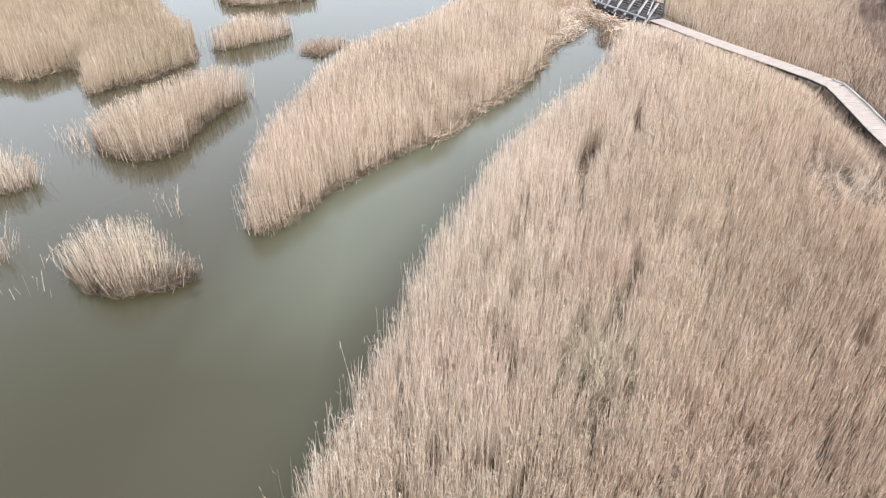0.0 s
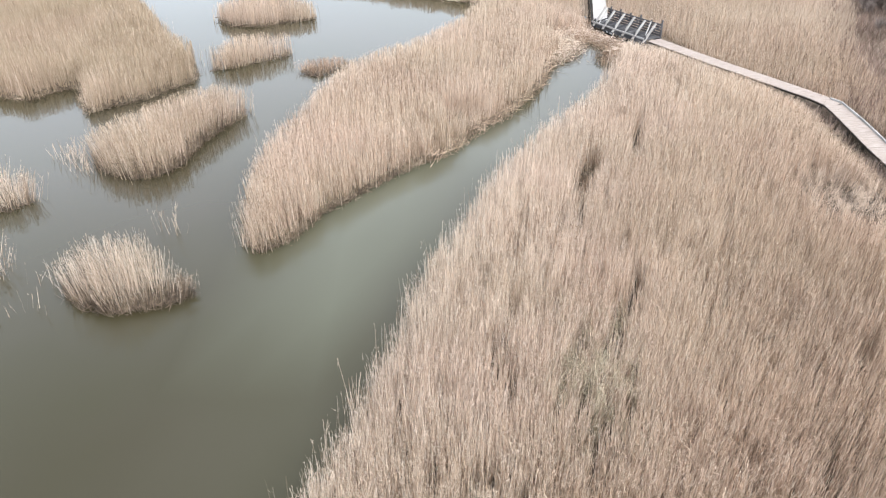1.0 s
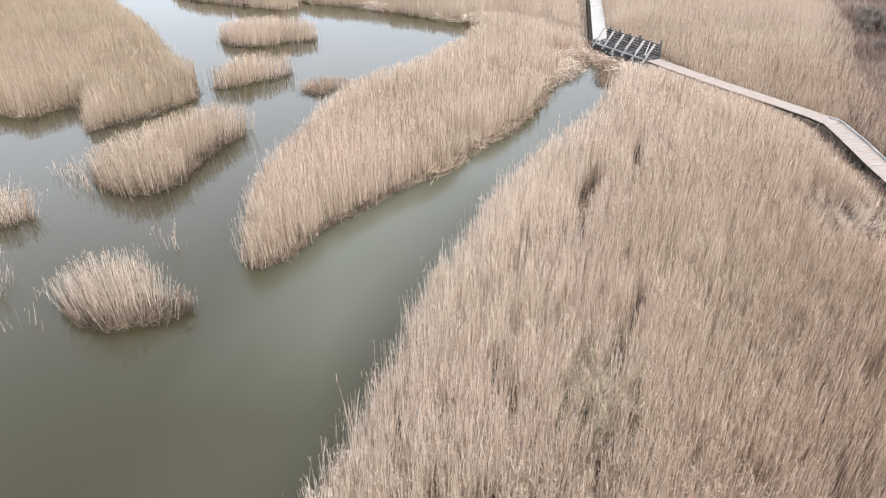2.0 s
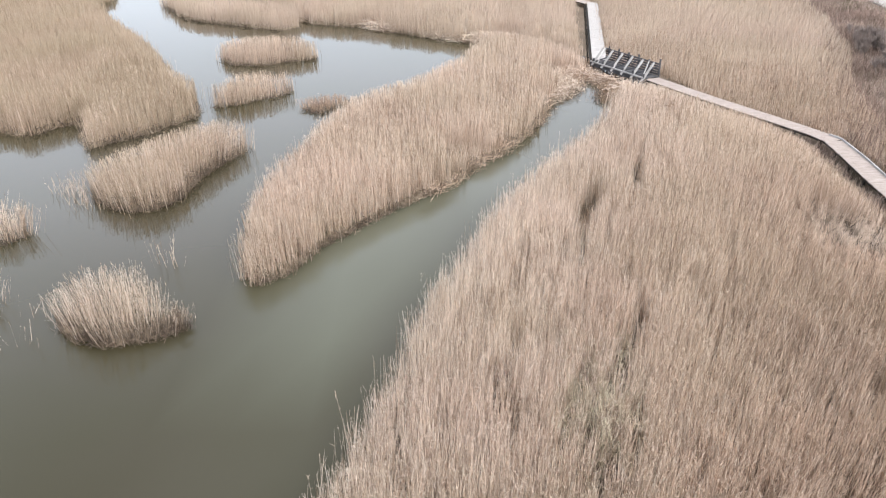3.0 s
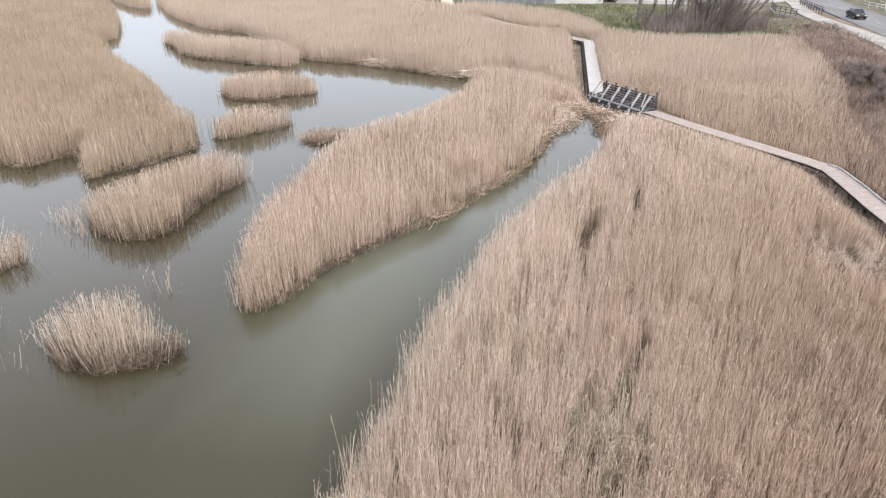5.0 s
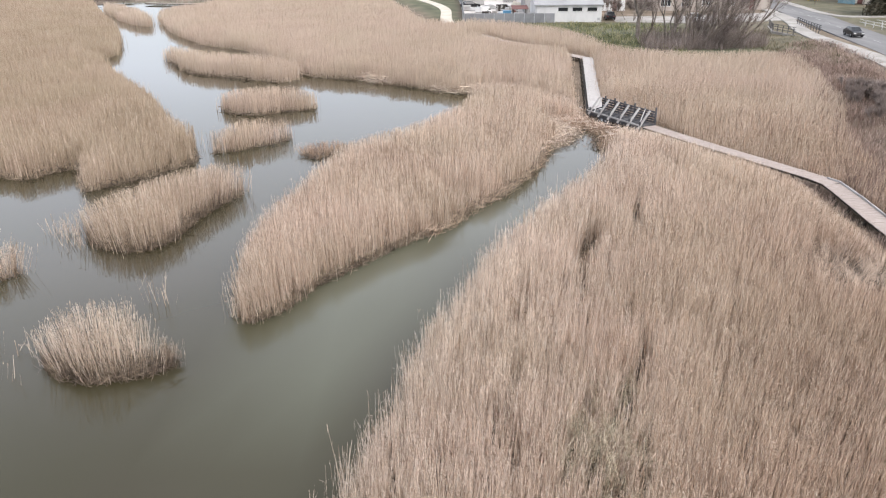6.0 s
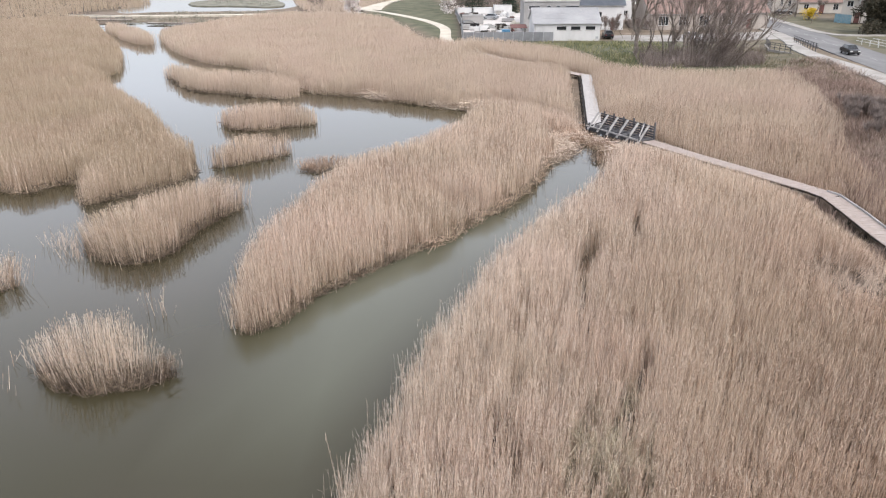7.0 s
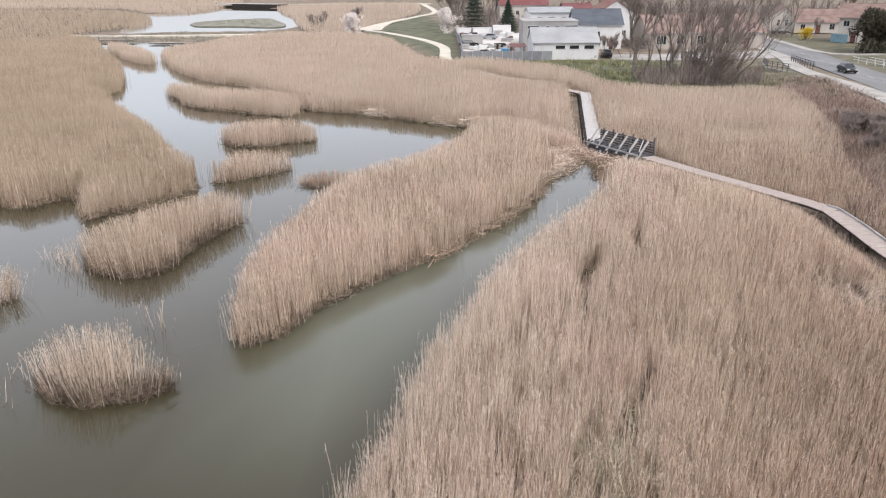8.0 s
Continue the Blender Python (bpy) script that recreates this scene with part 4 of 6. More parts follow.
tangle(5.4, 19.0, 1.8, 3.6, 6500, "flattened tangle of pale greenish reeds", 91, TANGLE, 0.9, 2.0)
tangle(7.0, 22.6, 0.9, 2.2, 900, "flattened tangle of pale greenish reeds", 92, TANGLE, 0.7, 1.9)
tangle(21.9, 33.6, 2.7, 3.8, 9000, "combed tangle of flattened brownish reeds", 93, MATTED, 0.2, 1.5, 1.0, 0.7)
tangle(8.1, 35.6, 0.55, 2.0, 260, "broken brown stems crossing a gap of the reed bed", 95, REED_BROWN, 0.2, 1.1)


# ---------------------------------------------------------------- boardwalk and bridge
def boardwalk(pts, width, z, label, step=0.16, posts=2.4, deck=None, deep=1.4, skirt=0.17, shaded_side=False):
    ob = thing("boardwalk", Matrix.Identity(4), label, "boardwalk", kind="structure")
    rng = np.random.RandomState(int(width * 100))
    bm = bmesh.new()
    for x, y, a in zip(*along(pts, step)):
        w = width / 2 + rng.uniform(-0.02, 0.02)
        dz, half = z + rng.uniform(-0.006, 0.006), step * 0.47
        c, s = math.cos(a), math.sin(a)
        vs = [bm.verts.new((x + c * u - s * v, y + s * u + c * v, dz + t)) for t in (-0.04, 0) for u, v in ((-half, -w), (half, -w), (half, w), (-half, w))]
        for f in ((4, 5, 6, 7), (0, 1, 5, 4), (1, 2, 6, 5), (2, 3, 7, 6), (3, 0, 4, 7)):
            bm.faces.new([vs[i] for i in f])
    tagged(part("boards", bm, deck or DECK, ob), kind="stuff")
    q = np.array(pts, float)
    for side in (-1, 1):
        bm = bmesh.new()
        for a, b in zip(q[:-1], q[1:]):
            d = (b - a) / np.linalg.norm(b - a)
            n = np.array((-d[1], d[0])) * side * (width / 2 - 0.12)
            beam((*(a + n), z - 0.045 - skirt / 2), (*(b + n), z - 0.045 - skirt / 2), 0.1, skirt, bm)
        part("bearer", bm, DARK_TIMBER, ob)
    post = mesh_of("post", box(-0.07, 0.07, -0.07, 0.07, -deep, -0.05, bevel=0.01), DARK_TIMBER)
    for x, y, a in zip(*along(pts, posts)):
        for side in (-1, 1):
            o = new("post", post)
            o.parent = ob
            o.location = (x - math.sin(a) * side * (width / 2 - 0.13), y + math.cos(a) * side * (width / 2 - 0.13), z - 0.02)
    if shaded_side:
        a, b = q[0], q[-1]
        d = (b - a) / np.linalg.norm(b - a)
        n = np.array((d[1], -d[0])) * (width / 2 + 0.12)
        # Added beam, dark to stand for the shaded gap along the deck.
        part("side_shade", beam((*(a + n), 0.42), (*(b + n), 0.42), 0.16, 0.3), DARK_TIMBER, ob, "dark beam added for the shaded gap beside the deck")
        for k in range(12):
            c = a + (b - a) * (k + 0.5) / 12 + n * 1.3
            part("pile", beam((*c, -0.6), (*c, 0.75), 0.14, 0.14), DARK_TIMBER, ob)
    return ob


boardwalk([(2.1, 139.8), (10, 120.4), (14.9, 112.2), (19.4, 104.4), (20.3, 102.9)], 1.5, 0.75, "weathered boardwalk through tall reeds", 0.3)
boardwalk([(20.9, 102.7), (15.72, 71.1)], 1.42, 0.80, "pale grey boardwalk on dark piles over water", deck=DECK_PALE, shaded_side=True)
boardwalk([(19.15, 64.1), (22.35, 57.9), (25.15, 53.0), (27.2, 49.3), (27.75, 47.7), (27.5, 44.5), (27.05, 40.2), (26.3, 25), (25.9, 0), (25.7, -30)], 1.42, 0.80, "weathered plank boardwalk winding through the reeds")


def kerb_edge():
    bm = bmesh.new()
    pts = [(27.95, 48.8), (28.38, 47.9), (28.22, 44.5), (27.77, 40.2), (27.02, 25)]
    for a, b in zip(pts[:-1], pts[1:]):
        beam((*a, 0.86), (*b, 0.86), 0.09, 0.12, bm)
    ob = new("boardwalk_edge", mesh_of("boardwalk_edge", bm, PALE_TIMBER))
    tagged(ob, "pale timber edge rail on the boardwalk", "edge rail", kind="structure")


kerb_edge()


def timber_bridge():
    """Local x along the bridge, y across it to the far side."""
    a = Vector((15.55, 70.7, 0))
    b = Vector((19.12, 64.45, 0))
    ang = math.degrees(math.atan2(b.y - a.y, b.x - a.x))
    L, W, z = (b - a).length, 1.9, 0.80
    ob = thing("footbridge", pose(a.x, a.y, 0, 0, 0, ang), "weathered grey timber footbridge with raking struts over a channel", "bridge", kind="structure")
    rng = random.Random(4)
    n = int(L / 0.2)
    for i in range(n):
        x = L * (i + 0.5) / n
        part("plank", box(x - 0.092, x + 0.092, -W / 2, W / 2, z - 0.05 + rng.uniform(0, 0.012), z + rng.uniform(0, 0.012)), TIMBER, ob)
    for y in (-W / 2 + 0.05, W / 2 - 0.05):
        part("main_beam", beam((-0.1, y, z - 0.2), (L + 0.1, y, z - 0.2), 0.16, 0.28), TIMBER, ob)
    for i in range(6):
        x = 0.35 + (L - 0.35) * i / 5
        part("post", beam((x, W / 2, -0.8), (x, W / 2, z + 1.15 + rng.uniform(0.1, 0.5)), 0.12, 0.12), TIMBER, ob)
        part("pile", beam((x, -W / 2, -0.9), (x, -W / 2, z + 0.45), 0.13, 0.13), TIMBER, ob)
        for dx in (-0.06, 0.06):
            part("raking_strut", beam((x + dx, -W / 2 - 0.2, z - 0.2), (x + dx + 0.05, 0.12, z + 1.35), 0.065, 0.11), PALE_TIMBER, ob, "pale sun-bleached timber strut")
        if i < 5:
            bay = (L - 0.35) / 5
            part("brace", beam((x, -W / 2 + 0.1, z + 0.1), (x + bay, W / 2 - 0.15, z + 0.9), 0.06, 0.1), TIMBER, ob)
    for h in (0.16, 0.38, 0.62, 0.86, 1.08):
        part("rail", beam((0, W / 2 - 0.08, z + h), (L, W / 2 - 0.08, z + h), 0.05, 0.16), TIMBER, ob)
    part("front_rail", beam((0, -W / 2 - 0.1, z + 0.12), (L, -W / 2 - 0.1, z + 0.12), 0.09, 0.12), PALE_TIMBER, ob)
    for x0, x1 in ((-0.1, 0.9), (L - 1.35, L - 0.15)):
        part("brace", beam((x0, W / 2, z + 1.15), (x1, -W / 2, z + 0.05), 0.07, 0.12), PALE_TIMBER, ob)
    return ob


timber_bridge()


# ---------------------------------------------------------------- paths and roads
def strip(name, pts, width, z, material, label, category, thick=0.06, smooth=True):
    p = np.array(pts, float)
    if smooth:
        out = []
        for i in range(len(p) - 1):
            a, b, c, d = p[max(i - 1, 0)], p[i], p[i + 1], p[min(i + 2, len(p) - 1)]
            for t in np.arange(8) / 8:
                out.append(0.5 * (2 * b + (c - a) * t + (2 * a - 5 * b + 4 * c - d) * t**2 + (3 * b - a - 3 * c + d) * t**3))
        p = np.array(out + [p[-1]])
    t = np.gradient(p, axis=0)
    t /= np.linalg.norm(t, axis=1)[:, None]
    nrm = np.stack([-t[:, 1], t[:, 0]], 1)
    ws = np.interp(np.linspace(0, 1, len(p)), np.linspace(0, 1, len(np.atleast_1d(width))), np.atleast_1d(width))
    bm = bmesh.new()
    rows = []
    for q, n, w in zip(p, nrm, ws):
        j = 0.08 * noise.noise(Vector((q[0], q[1], 0)))
        rows.append([bm.verts.new((*(q + n * (w / 2 + j)), z - thick)), bm.verts.new((*(q + n * (w / 2 + j)), z)), bm.verts.new((*(q - n * (w / 2 - j)), z)), bm.verts.new((*(q - n * (w / 2 - j)), z - thick))])
    for a, b in zip(rows[:-1], rows[1:]):
        for k in range(3):
            bm.faces.new((a[k], a[k + 1], b[k + 1], b[k]))
    bmesh.ops.recalc_face_normals(bm, faces=bm.faces[:])
    ob = new(name, mesh_of(name, bm, material))
    return tagged(ob, label, category, kind="structure")


strip("gravel_path", [(1.9, 139), (1.3, 150), (1.0, 170), (-3.9, 190), (-14.2, 214), (-22, 227)], 2.3, 1.10, GRAVEL, "pale gravel footpath across the lawn", "path", 0.3)
strip("gravel_path", [(-22, 227), (-17.6, 266), (-8.3, 304), (-1.6, 341), (-8.5, 430), (-16.7, 520)], [9, 2.6, 2.3, 2.6, 3, 4], 1.12, GRAVEL, "pale gravel footpath across the lawn", "path", 0.3)
strip("gravel_path", [(-20, 222), (-40, 221), (-62.7, 218.6), (-79.3, 218.3), (-92, 218.6), (-111, 222)], 3.0, 0.75, GRAVEL, "narrow pale path on the low dike", "path", 0.6)
strip("gravel_path", [(-4, 432), (-40, 436), (-90, 440), (-150, 452)], 4.0, 1.6, GRAVEL, "distant pale path behind the reeds", "path", 0.6)
ROAD = [(51, 40), (61.5, 84), (65.4, 100), (69, 121), (72.4, 140), (76.6, 163), (80, 188), (83, 230), (76, 290), (60, 380)]
strip("road", ROAD, 7.6, 1.12, ASPHALT, "grey worn asphalt road", "road", 0.2)
strip("pavement", [(45, 40), (55.2, 80), (58.6, 94), (59.8, 104), (60.4, 113), (61.2, 121), (63.0, 129), (66.4, 140), (70.6, 160), (74.6, 188)], [3.4, 3.4, 3.2, 2.8, 2.4, 2.0], 1.17, CONCRETE, "pale concrete pavement beside the road", "pavement", 0.25)
strip("pavement", [(97, 145.5), (88, 146), (80.5, 147), (78.8, 153), (80, 164), (82.6, 183), (85, 200), (86, 230)], 2.0, 1.18, CONCRETE, "pale concrete pavement by the houses", "pavement", 0.25)
strip("yard_ground", [(14, 144.2), (14.5, 175), (14, 213)], 19, 1.10, CHALK, "pale dusty gravel storage yard", "yard", 0.2)
strip("car_park", [(34, 146), (52, 145), (72, 150)], [9, 12, 12], 1.10, CONCRETE, "grey paved forecourt beside the road", "forecourt", 0.2)


def lane_marks():
    bm = bmesh.new()
    for x, y, a in list(zip(*along(ROAD, 6.0)))[4:30]:
        c, s = math.cos(a) * 1.5, math.sin(a) * 1.5
        n = (-math.sin(a) * 0.07, math.cos(a) * 0.07)
        bm.faces.new([bm.verts.new((x + i * c + j * n[0], y + i * s + j * n[1], 1.126)) for i, j in ((-1, -1), (1, -1), (1, 1), (-1, 1))])
    tagged(new("lane_marking", mesh_of("lane_marking", bm, LEAD)), "worn white dashed road marking", "road marking", kind="structure")


lane_marks()


# ---------------------------------------------------------------- plants
def tube(bm, p, q, r0, r1, sides=5):
    d = (q - p).normalized()
    s = d.orthogonal().normalized()
    u = d.cross(s)
    a = [bm.verts.new(p + (s * math.cos(k * 2 * math.pi / sides) + u * math.sin(k * 2 * math.pi / sides)) * r0) for k in range(sides)]
    b = [bm.verts.new(q + (s * math.cos(k * 2 * math.pi / sides) + u * math.sin(k * 2 * math.pi / sides)) * r1) for k in range(sides)]
    for k in range(sides):
        bm.faces.new((a[k], a[(k + 1) % sides], b[(k + 1) % sides], b[k]))


def branch(bm, tips, p, d, length, r, depth, rng, spread, rise):
    """A limb of bending pieces that forks; ends and forks are noted in tips."""
    n = 3
    for i in range(n):
        d = (d + Vector((rng.gauss(0, 0.13), rng.gauss(0, 0.13), rng.gauss(rise * 0.1, 0.08)))).normalized()
        q = p + d * (length / n)
        tube(bm, p, q, r * (1 - 0.25 * i / n), r * (1 - 0.25 * (i + 1) / n), 5 if r > 0.03 else 3)
        tips.append((p.copy(), q.copy(), depth))
        p = q
    if depth <= 0:
        return
    for k in range(rng.choice((2, 3, 3))):
        e = (d + Vector((rng.gauss(0, spread), rng.gauss(0, spread), rng.gauss(rise * 0.35, spread * 0.6)))).normalized()
        branch(bm, tips, p, e, length * rng.uniform(0.62, 0.85), r * rng.uniform(0.5, 0.7), depth - 1, rng, spread, rise)


def twig_mesh(name, tips, per, size, width, material, rng, up=0.4):
    """Thin forked slivers along the outer limbs."""
    src = [t for t in tips if t[2] <= 1] or tips
    n = len(src) * per
    P = np.array([t[0][:] for t in src] * per)
    Q = np.array([t[1][:] for t in src] * per)
    at = P + (Q - P) * rng.uniform(0, 1, (n, 1))
    d = (Q - P) / np.maximum(np.linalg.norm(Q - P, axis=1), 1e-6)[:, None] + rng.normal(0, 0.55, (n, 3)) + np.array((0, 0, up))
    d /= np.linalg.norm(d, axis=1)[:, None]
    s = np.cross(d, rng.normal(0, 1, (n, 3)))
    s /= np.linalg.norm(s, axis=1)[:, None]
    ln = size * rng.uniform(0.4, 1.2, (n, 1))
    v = np.stack([at - s * width, at + s * width, at + d * ln], 1).reshape(-1, 3)
    return raw_mesh(name, v, np.arange(3 * n), np.full(n, 3), [material])


def leaf_mesh(name, centres, radius, count, size, material, rng):
    """Clumps of small leaves round the given places, uneven and open."""
    c = np.array(centres, float)
    k = rng.randint(0, len(c), count)
    d = rng.normal(0, 1, (count, 3))
    d /= np.linalg.norm(d, axis=1)[:, None]
    at = c[k] + d * radius * rng.uniform(0.25, 1, (count, 1)) ** 0.6
    s, u = rng.normal(0, 1, (count, 3)), rng.normal(0, 1, (count, 3))
    s *= size / np.linalg.norm(s, axis=1)[:, None] * rng.uniform(0.6, 1.4, (count, 1))
    u *= size / np.linalg.norm(u, axis=1)[:, None]
    v = np.stack([at - s, at - u * 0.5, at + s, at + u * 0.5], 1).reshape(-1, 3)
    return raw_mesh(name, v, np.arange(4 * count), np.full(count, 4), [material])


def bare_tree(x, y, z, height, label, seed, stems=1, spread=0.45, lean=0.15, depth=4, per=5, thick=0.2, twig=0.9, tw=0.012, name="bare_tree"):
    rng, nr = random.Random(seed), np.random.RandomState(seed)
    ob = thing(name, pose(x, y, z), label, "tree")
    tips = []
    for k in range(stems):
        bm = bmesh.new()
        a = rng.uniform(0, 6.28)
        out = rng.uniform(0.3, 1.0) * lean
        d = Vector((math.cos(a) * out, math.sin(a) * out, 1)).normalized()
        p = Vector((math.cos(a) * 0.5, math.sin(a) * 0.5, -0.2)) * (0 if stems == 1 else rng.uniform(0.4, 3.4))
        p.z = -0.2
        branch(bm, tips, p, d, height * 0.30 * rng.uniform(0.8, 1.1), thick * rng.uniform(0.7, 1.1), depth, rng, spread, 1.0)
        part("trunk" if stems == 1 else "stem", bm, BARK, ob)
    crown = new("crown", twig_mesh("crown", tips, per, twig, tw, TWIG, nr))
    crown.parent = ob
    return ob, tips


def leafy(x, y, z, height, radius, material, label, seed, count=5000, size=0.12, name="shrub", category="shrub", flat=1.0):
    rng, nr = random.Random(seed), np.random.RandomState(seed)
    ob = thing(name, pose(x, y, z), label, category)
    tips, bm = [], bmesh.new()
    for k in range(5):
        a = k * 1.26 + rng.uniform(-0.4, 0.4)
        branch(bm, tips, Vector((0, 0, -0.2)), Vector((math.cos(a) * 0.5 * radius / height, math.sin(a) * 0.5 * radius / height, 0.8)).normalized(), height * 0.42, 0.09, 2, rng, 0.45, 0.6)
    part("trunk", bm, BARK, ob)
    ends = [t[1][:] for t in tips if t[2] <= 1]
    extra = [(rng.gauss(0, radius * 0.45), rng.gauss(0, radius * 0.45 * flat), height * rng.uniform(0.06, 0.85)) for _ in range(40)]
    crown = new("crown", leaf_mesh("crown", ends + extra, radius * 0.24, count, size, material, nr))
    crown.parent = ob
    return ob


def conifer(x, y, z, height, label, seed):
    nr, bm = np.random.RandomState(seed), bmesh.new()
    ob = thing("conifer", pose(x, y, z), label, "tree")
    tube(bm, Vector((0, 0, -0.2)), Vector((0, 0, height)), 0.16, 0.02, 6)
    part("trunk", bm, BARK, ob)
    n = 9000
    t = nr.uniform(0.05, 1, n)
    tier = np.floor(t * 13) / 13
    r = (1 - t) * height * 0.43 * (0.65 + 0.5 * (t * 13 % 1 < 0.6)) * nr.uniform(0.2, 1, n) ** 0.5
    a = nr.uniform(0, 6.28, n)
    at = np.stack([np.cos(a) * r, np.sin(a) * r, t * height - r * 0.25], 1)
    s = np.stack([-np.sin(a), np.cos(a), 0 * a], 1) * 0.13
    d = np.stack([np.cos(a) * 0.45, np.sin(a) * 0.35, -0.16 + 0 * a], 1)
    v = np.stack([at - s, at + s, at + d], 1).reshape(-1, 3)
    c = new("crown", raw_mesh("crown", v, np.arange(3 * n), np.full(n, 3), [NEEDLE]))
    c.parent = ob
    return ob


def willow(x, y, z, height, label, seed, stems=58):
    """Many long straight stems that fan out from a wide stool."""
    rng, nr = random.Random(seed), np.random.RandomState(seed)
    ob = thing("willow", pose(x, y, z), label, "tree")
    every = []
    for k in range(stems):
        bm, tips = bmesh.new(), []
        low = k % 3 == 2
        bx, by = rng.triangular(-10.0, 5.0, -1.0), rng.uniform(-4.0, 2.5)
        d = Vector((bx * 0.05 + rng.gauss(0.46, 0.24) * (1.7 if low else 1), by * 0.06 + rng.gauss(0, 0.22), 0.7 if low else 1)).normalized()
        branch(bm, tips, Vector((bx, by, -0.2)), d, height * (rng.uniform(0.10, 0.2) if low else rng.uniform(0.22, 0.44)), rng.uniform(0.05, 0.17), 3, rng, 0.26, 0.3)
        part("stem", bm, BARK, ob)
        every += [(p, q, 1) for p, q, e in tips]
    crown = new("crown", twig_mesh("crown", every, 5, 1.4, 0.0115, TWIG, nr, 0.35))
    crown.parent = ob
    return ob


willow(40.8, 111.5, 0.9, 13.5, "large leafless grey-brown willow with many leaning stems", 21)
bare_tree(31.8, 118.5, 1.0, 15, "upright leafless tree behind the reeds", 22, stems=1, spread=0.42, lean=0.1, depth=5, per=6, thick=0.36, twig=1.1, tw=0.016)
bare_tree(91, 190, 1.2, 13, "leafless street tree beside the road", 23, spread=0.5, depth=5, per=5, thick=0.34, twig=1.0, tw=0.02)
bare_tree(96.5, 170, 1.2, 7, "young leafless tree in the front garden", 24, spread=0.4, depth=4, per=5, thick=0.14, twig=0.7, tw=0.014)
bare_tree(86.4, 172.0, 1.2, 6.5, "small leafless tree by the garden fence", 28, spread=0.5, depth=4, per=6, thick=0.13, twig=0.7, tw=0.016)
bare_tree(93.2, 161.0, 1.2, 7.5, "young leafless tree beside the driveway", 29, spread=0.45, depth=4, per=6, thick=0.14, twig=0.7, tw=0.016)
bare_tree(79, 216, 1.2, 15, "leafless tree at the bend of the road", 25, stems=2, spread=0.45, depth=5, per=5, thick=0.28, twig=1.2, tw=0.02)
bare_tree(4, 240, 1.0, 13, "pale-barked leafless tree behind the yard", 26, spread=0.42, depth=4, per=4, thick=0.22, twig=1.0, tw=0.02)
leafy(-25.0, 215.5, 0.7, 5.9, 3.1, BLOSSOM, "shrubby tree in full white blossom by the path", 31, 9000, 0.2, "blossom_tree", "tree")
leafy(2.8, 213, 1.0, 6.8, 3.3, BLOSSOM, "pinkish-white blossoming tree beside the yard fence", 32, 8000, 0.19, "blossom_tree", "tree")
leafy(90.6, 182, 1.2, 2.6, 2.6, YELLOW, "bright yellow flowering forsythia bush", 33, 4200, 0.12, "forsythia_bush")
leafy(90.6, 152, 1.1, 8.0, 6.0, HEDGE, "tall dark evergreen bush by the road", 34, 32000, 0.27, "evergreen_bush", flat=1.2)
conifer(10.3, 218, 1.0, 13, "dark green conifer behind the storage yard", 41)
conifer(19.8, 212.4, 1.0, 9, "small dark green conifer between the roofs", 42)
bare_tree(33.6, 146, 1.0, 5.0, "dark leafless bush at the end of the workshop", 35, stems=7, spread=0.5, lean=0.8, depth=3, per=7, thick=0.06, twig=0.8, tw=0.02, name="bare_shrub")
bare_tree(37.0, 143, 1.0, 5.5, "dark leafless bush beside the forecourt", 36, stems=7, spread=0.5, lean=0.8, depth=3, per=7, thick=0.06, twig=0.8, tw=0.02, name="bare_shrub")
bare_tree(-24.2, 226, 0.7, 8.5, "brown leafless tree behind the blossom tree", 37, spread=0.45, depth=4, per=6, thick=0.16, twig=0.8, tw=0.025)
bare_tree(-35, 217, 0.7, 8, "reddish-brown leafless shrub beside the blossom tree", 27, stems=6, spread=0.5, lean=0.8, depth=3, per=6, thick=0.06, twig=0.8, tw=0.02, name="bare_shrub")
def wood(places, seeds, label):
    """A few trees, each repeated at several places with its own turn and size."""
    rng = random.Random(9)
    made = [bare_tree(x, y, 1.0, h, label, 60 + k, spread=0.42, depth=4, per=5, thick=0.24, twig=1.4, tw=0.028)[0] for k, (x, y, h) in enumerate(places[:seeds])]
    for ob in made:
        tagged(ob, group="wood behind the houses")
    for x, y, h in places[seeds:]:
        src = rng.choice(made)
        k = rng.uniform(0.8, 1.15)
        copy_thing(src, pose(x, y, 1.0, 0, 0, rng.uniform(0, 360)) @ Matrix.Diagonal((k, k, k, 1)))


rng_wood = random.Random(77)
WOOD = [(7, 268, 14), (9, 258, 13), (110, 240, 14), (60, 215, 14), (48, 225, 13)]
WOOD += [(rng_wood.uniform(3, 22), rng_wood.uniform(228, 250), 13) for _ in range(14)] + [(rng_wood.uniform(6, 30), rng_wood.uniform(250, 330), 13) for _ in range(12)]
WOOD += [(rng_wood.uniform(44, 150), rng_wood.uniform(226, 290), 13) for _ in range(34)] + [(rng_wood.uniform(74, 100), rng_wood.uniform(212, 226), 13) for _ in range(3)]
wood(WOOD, 5, "leafless brown tree of the wood behind the houses")


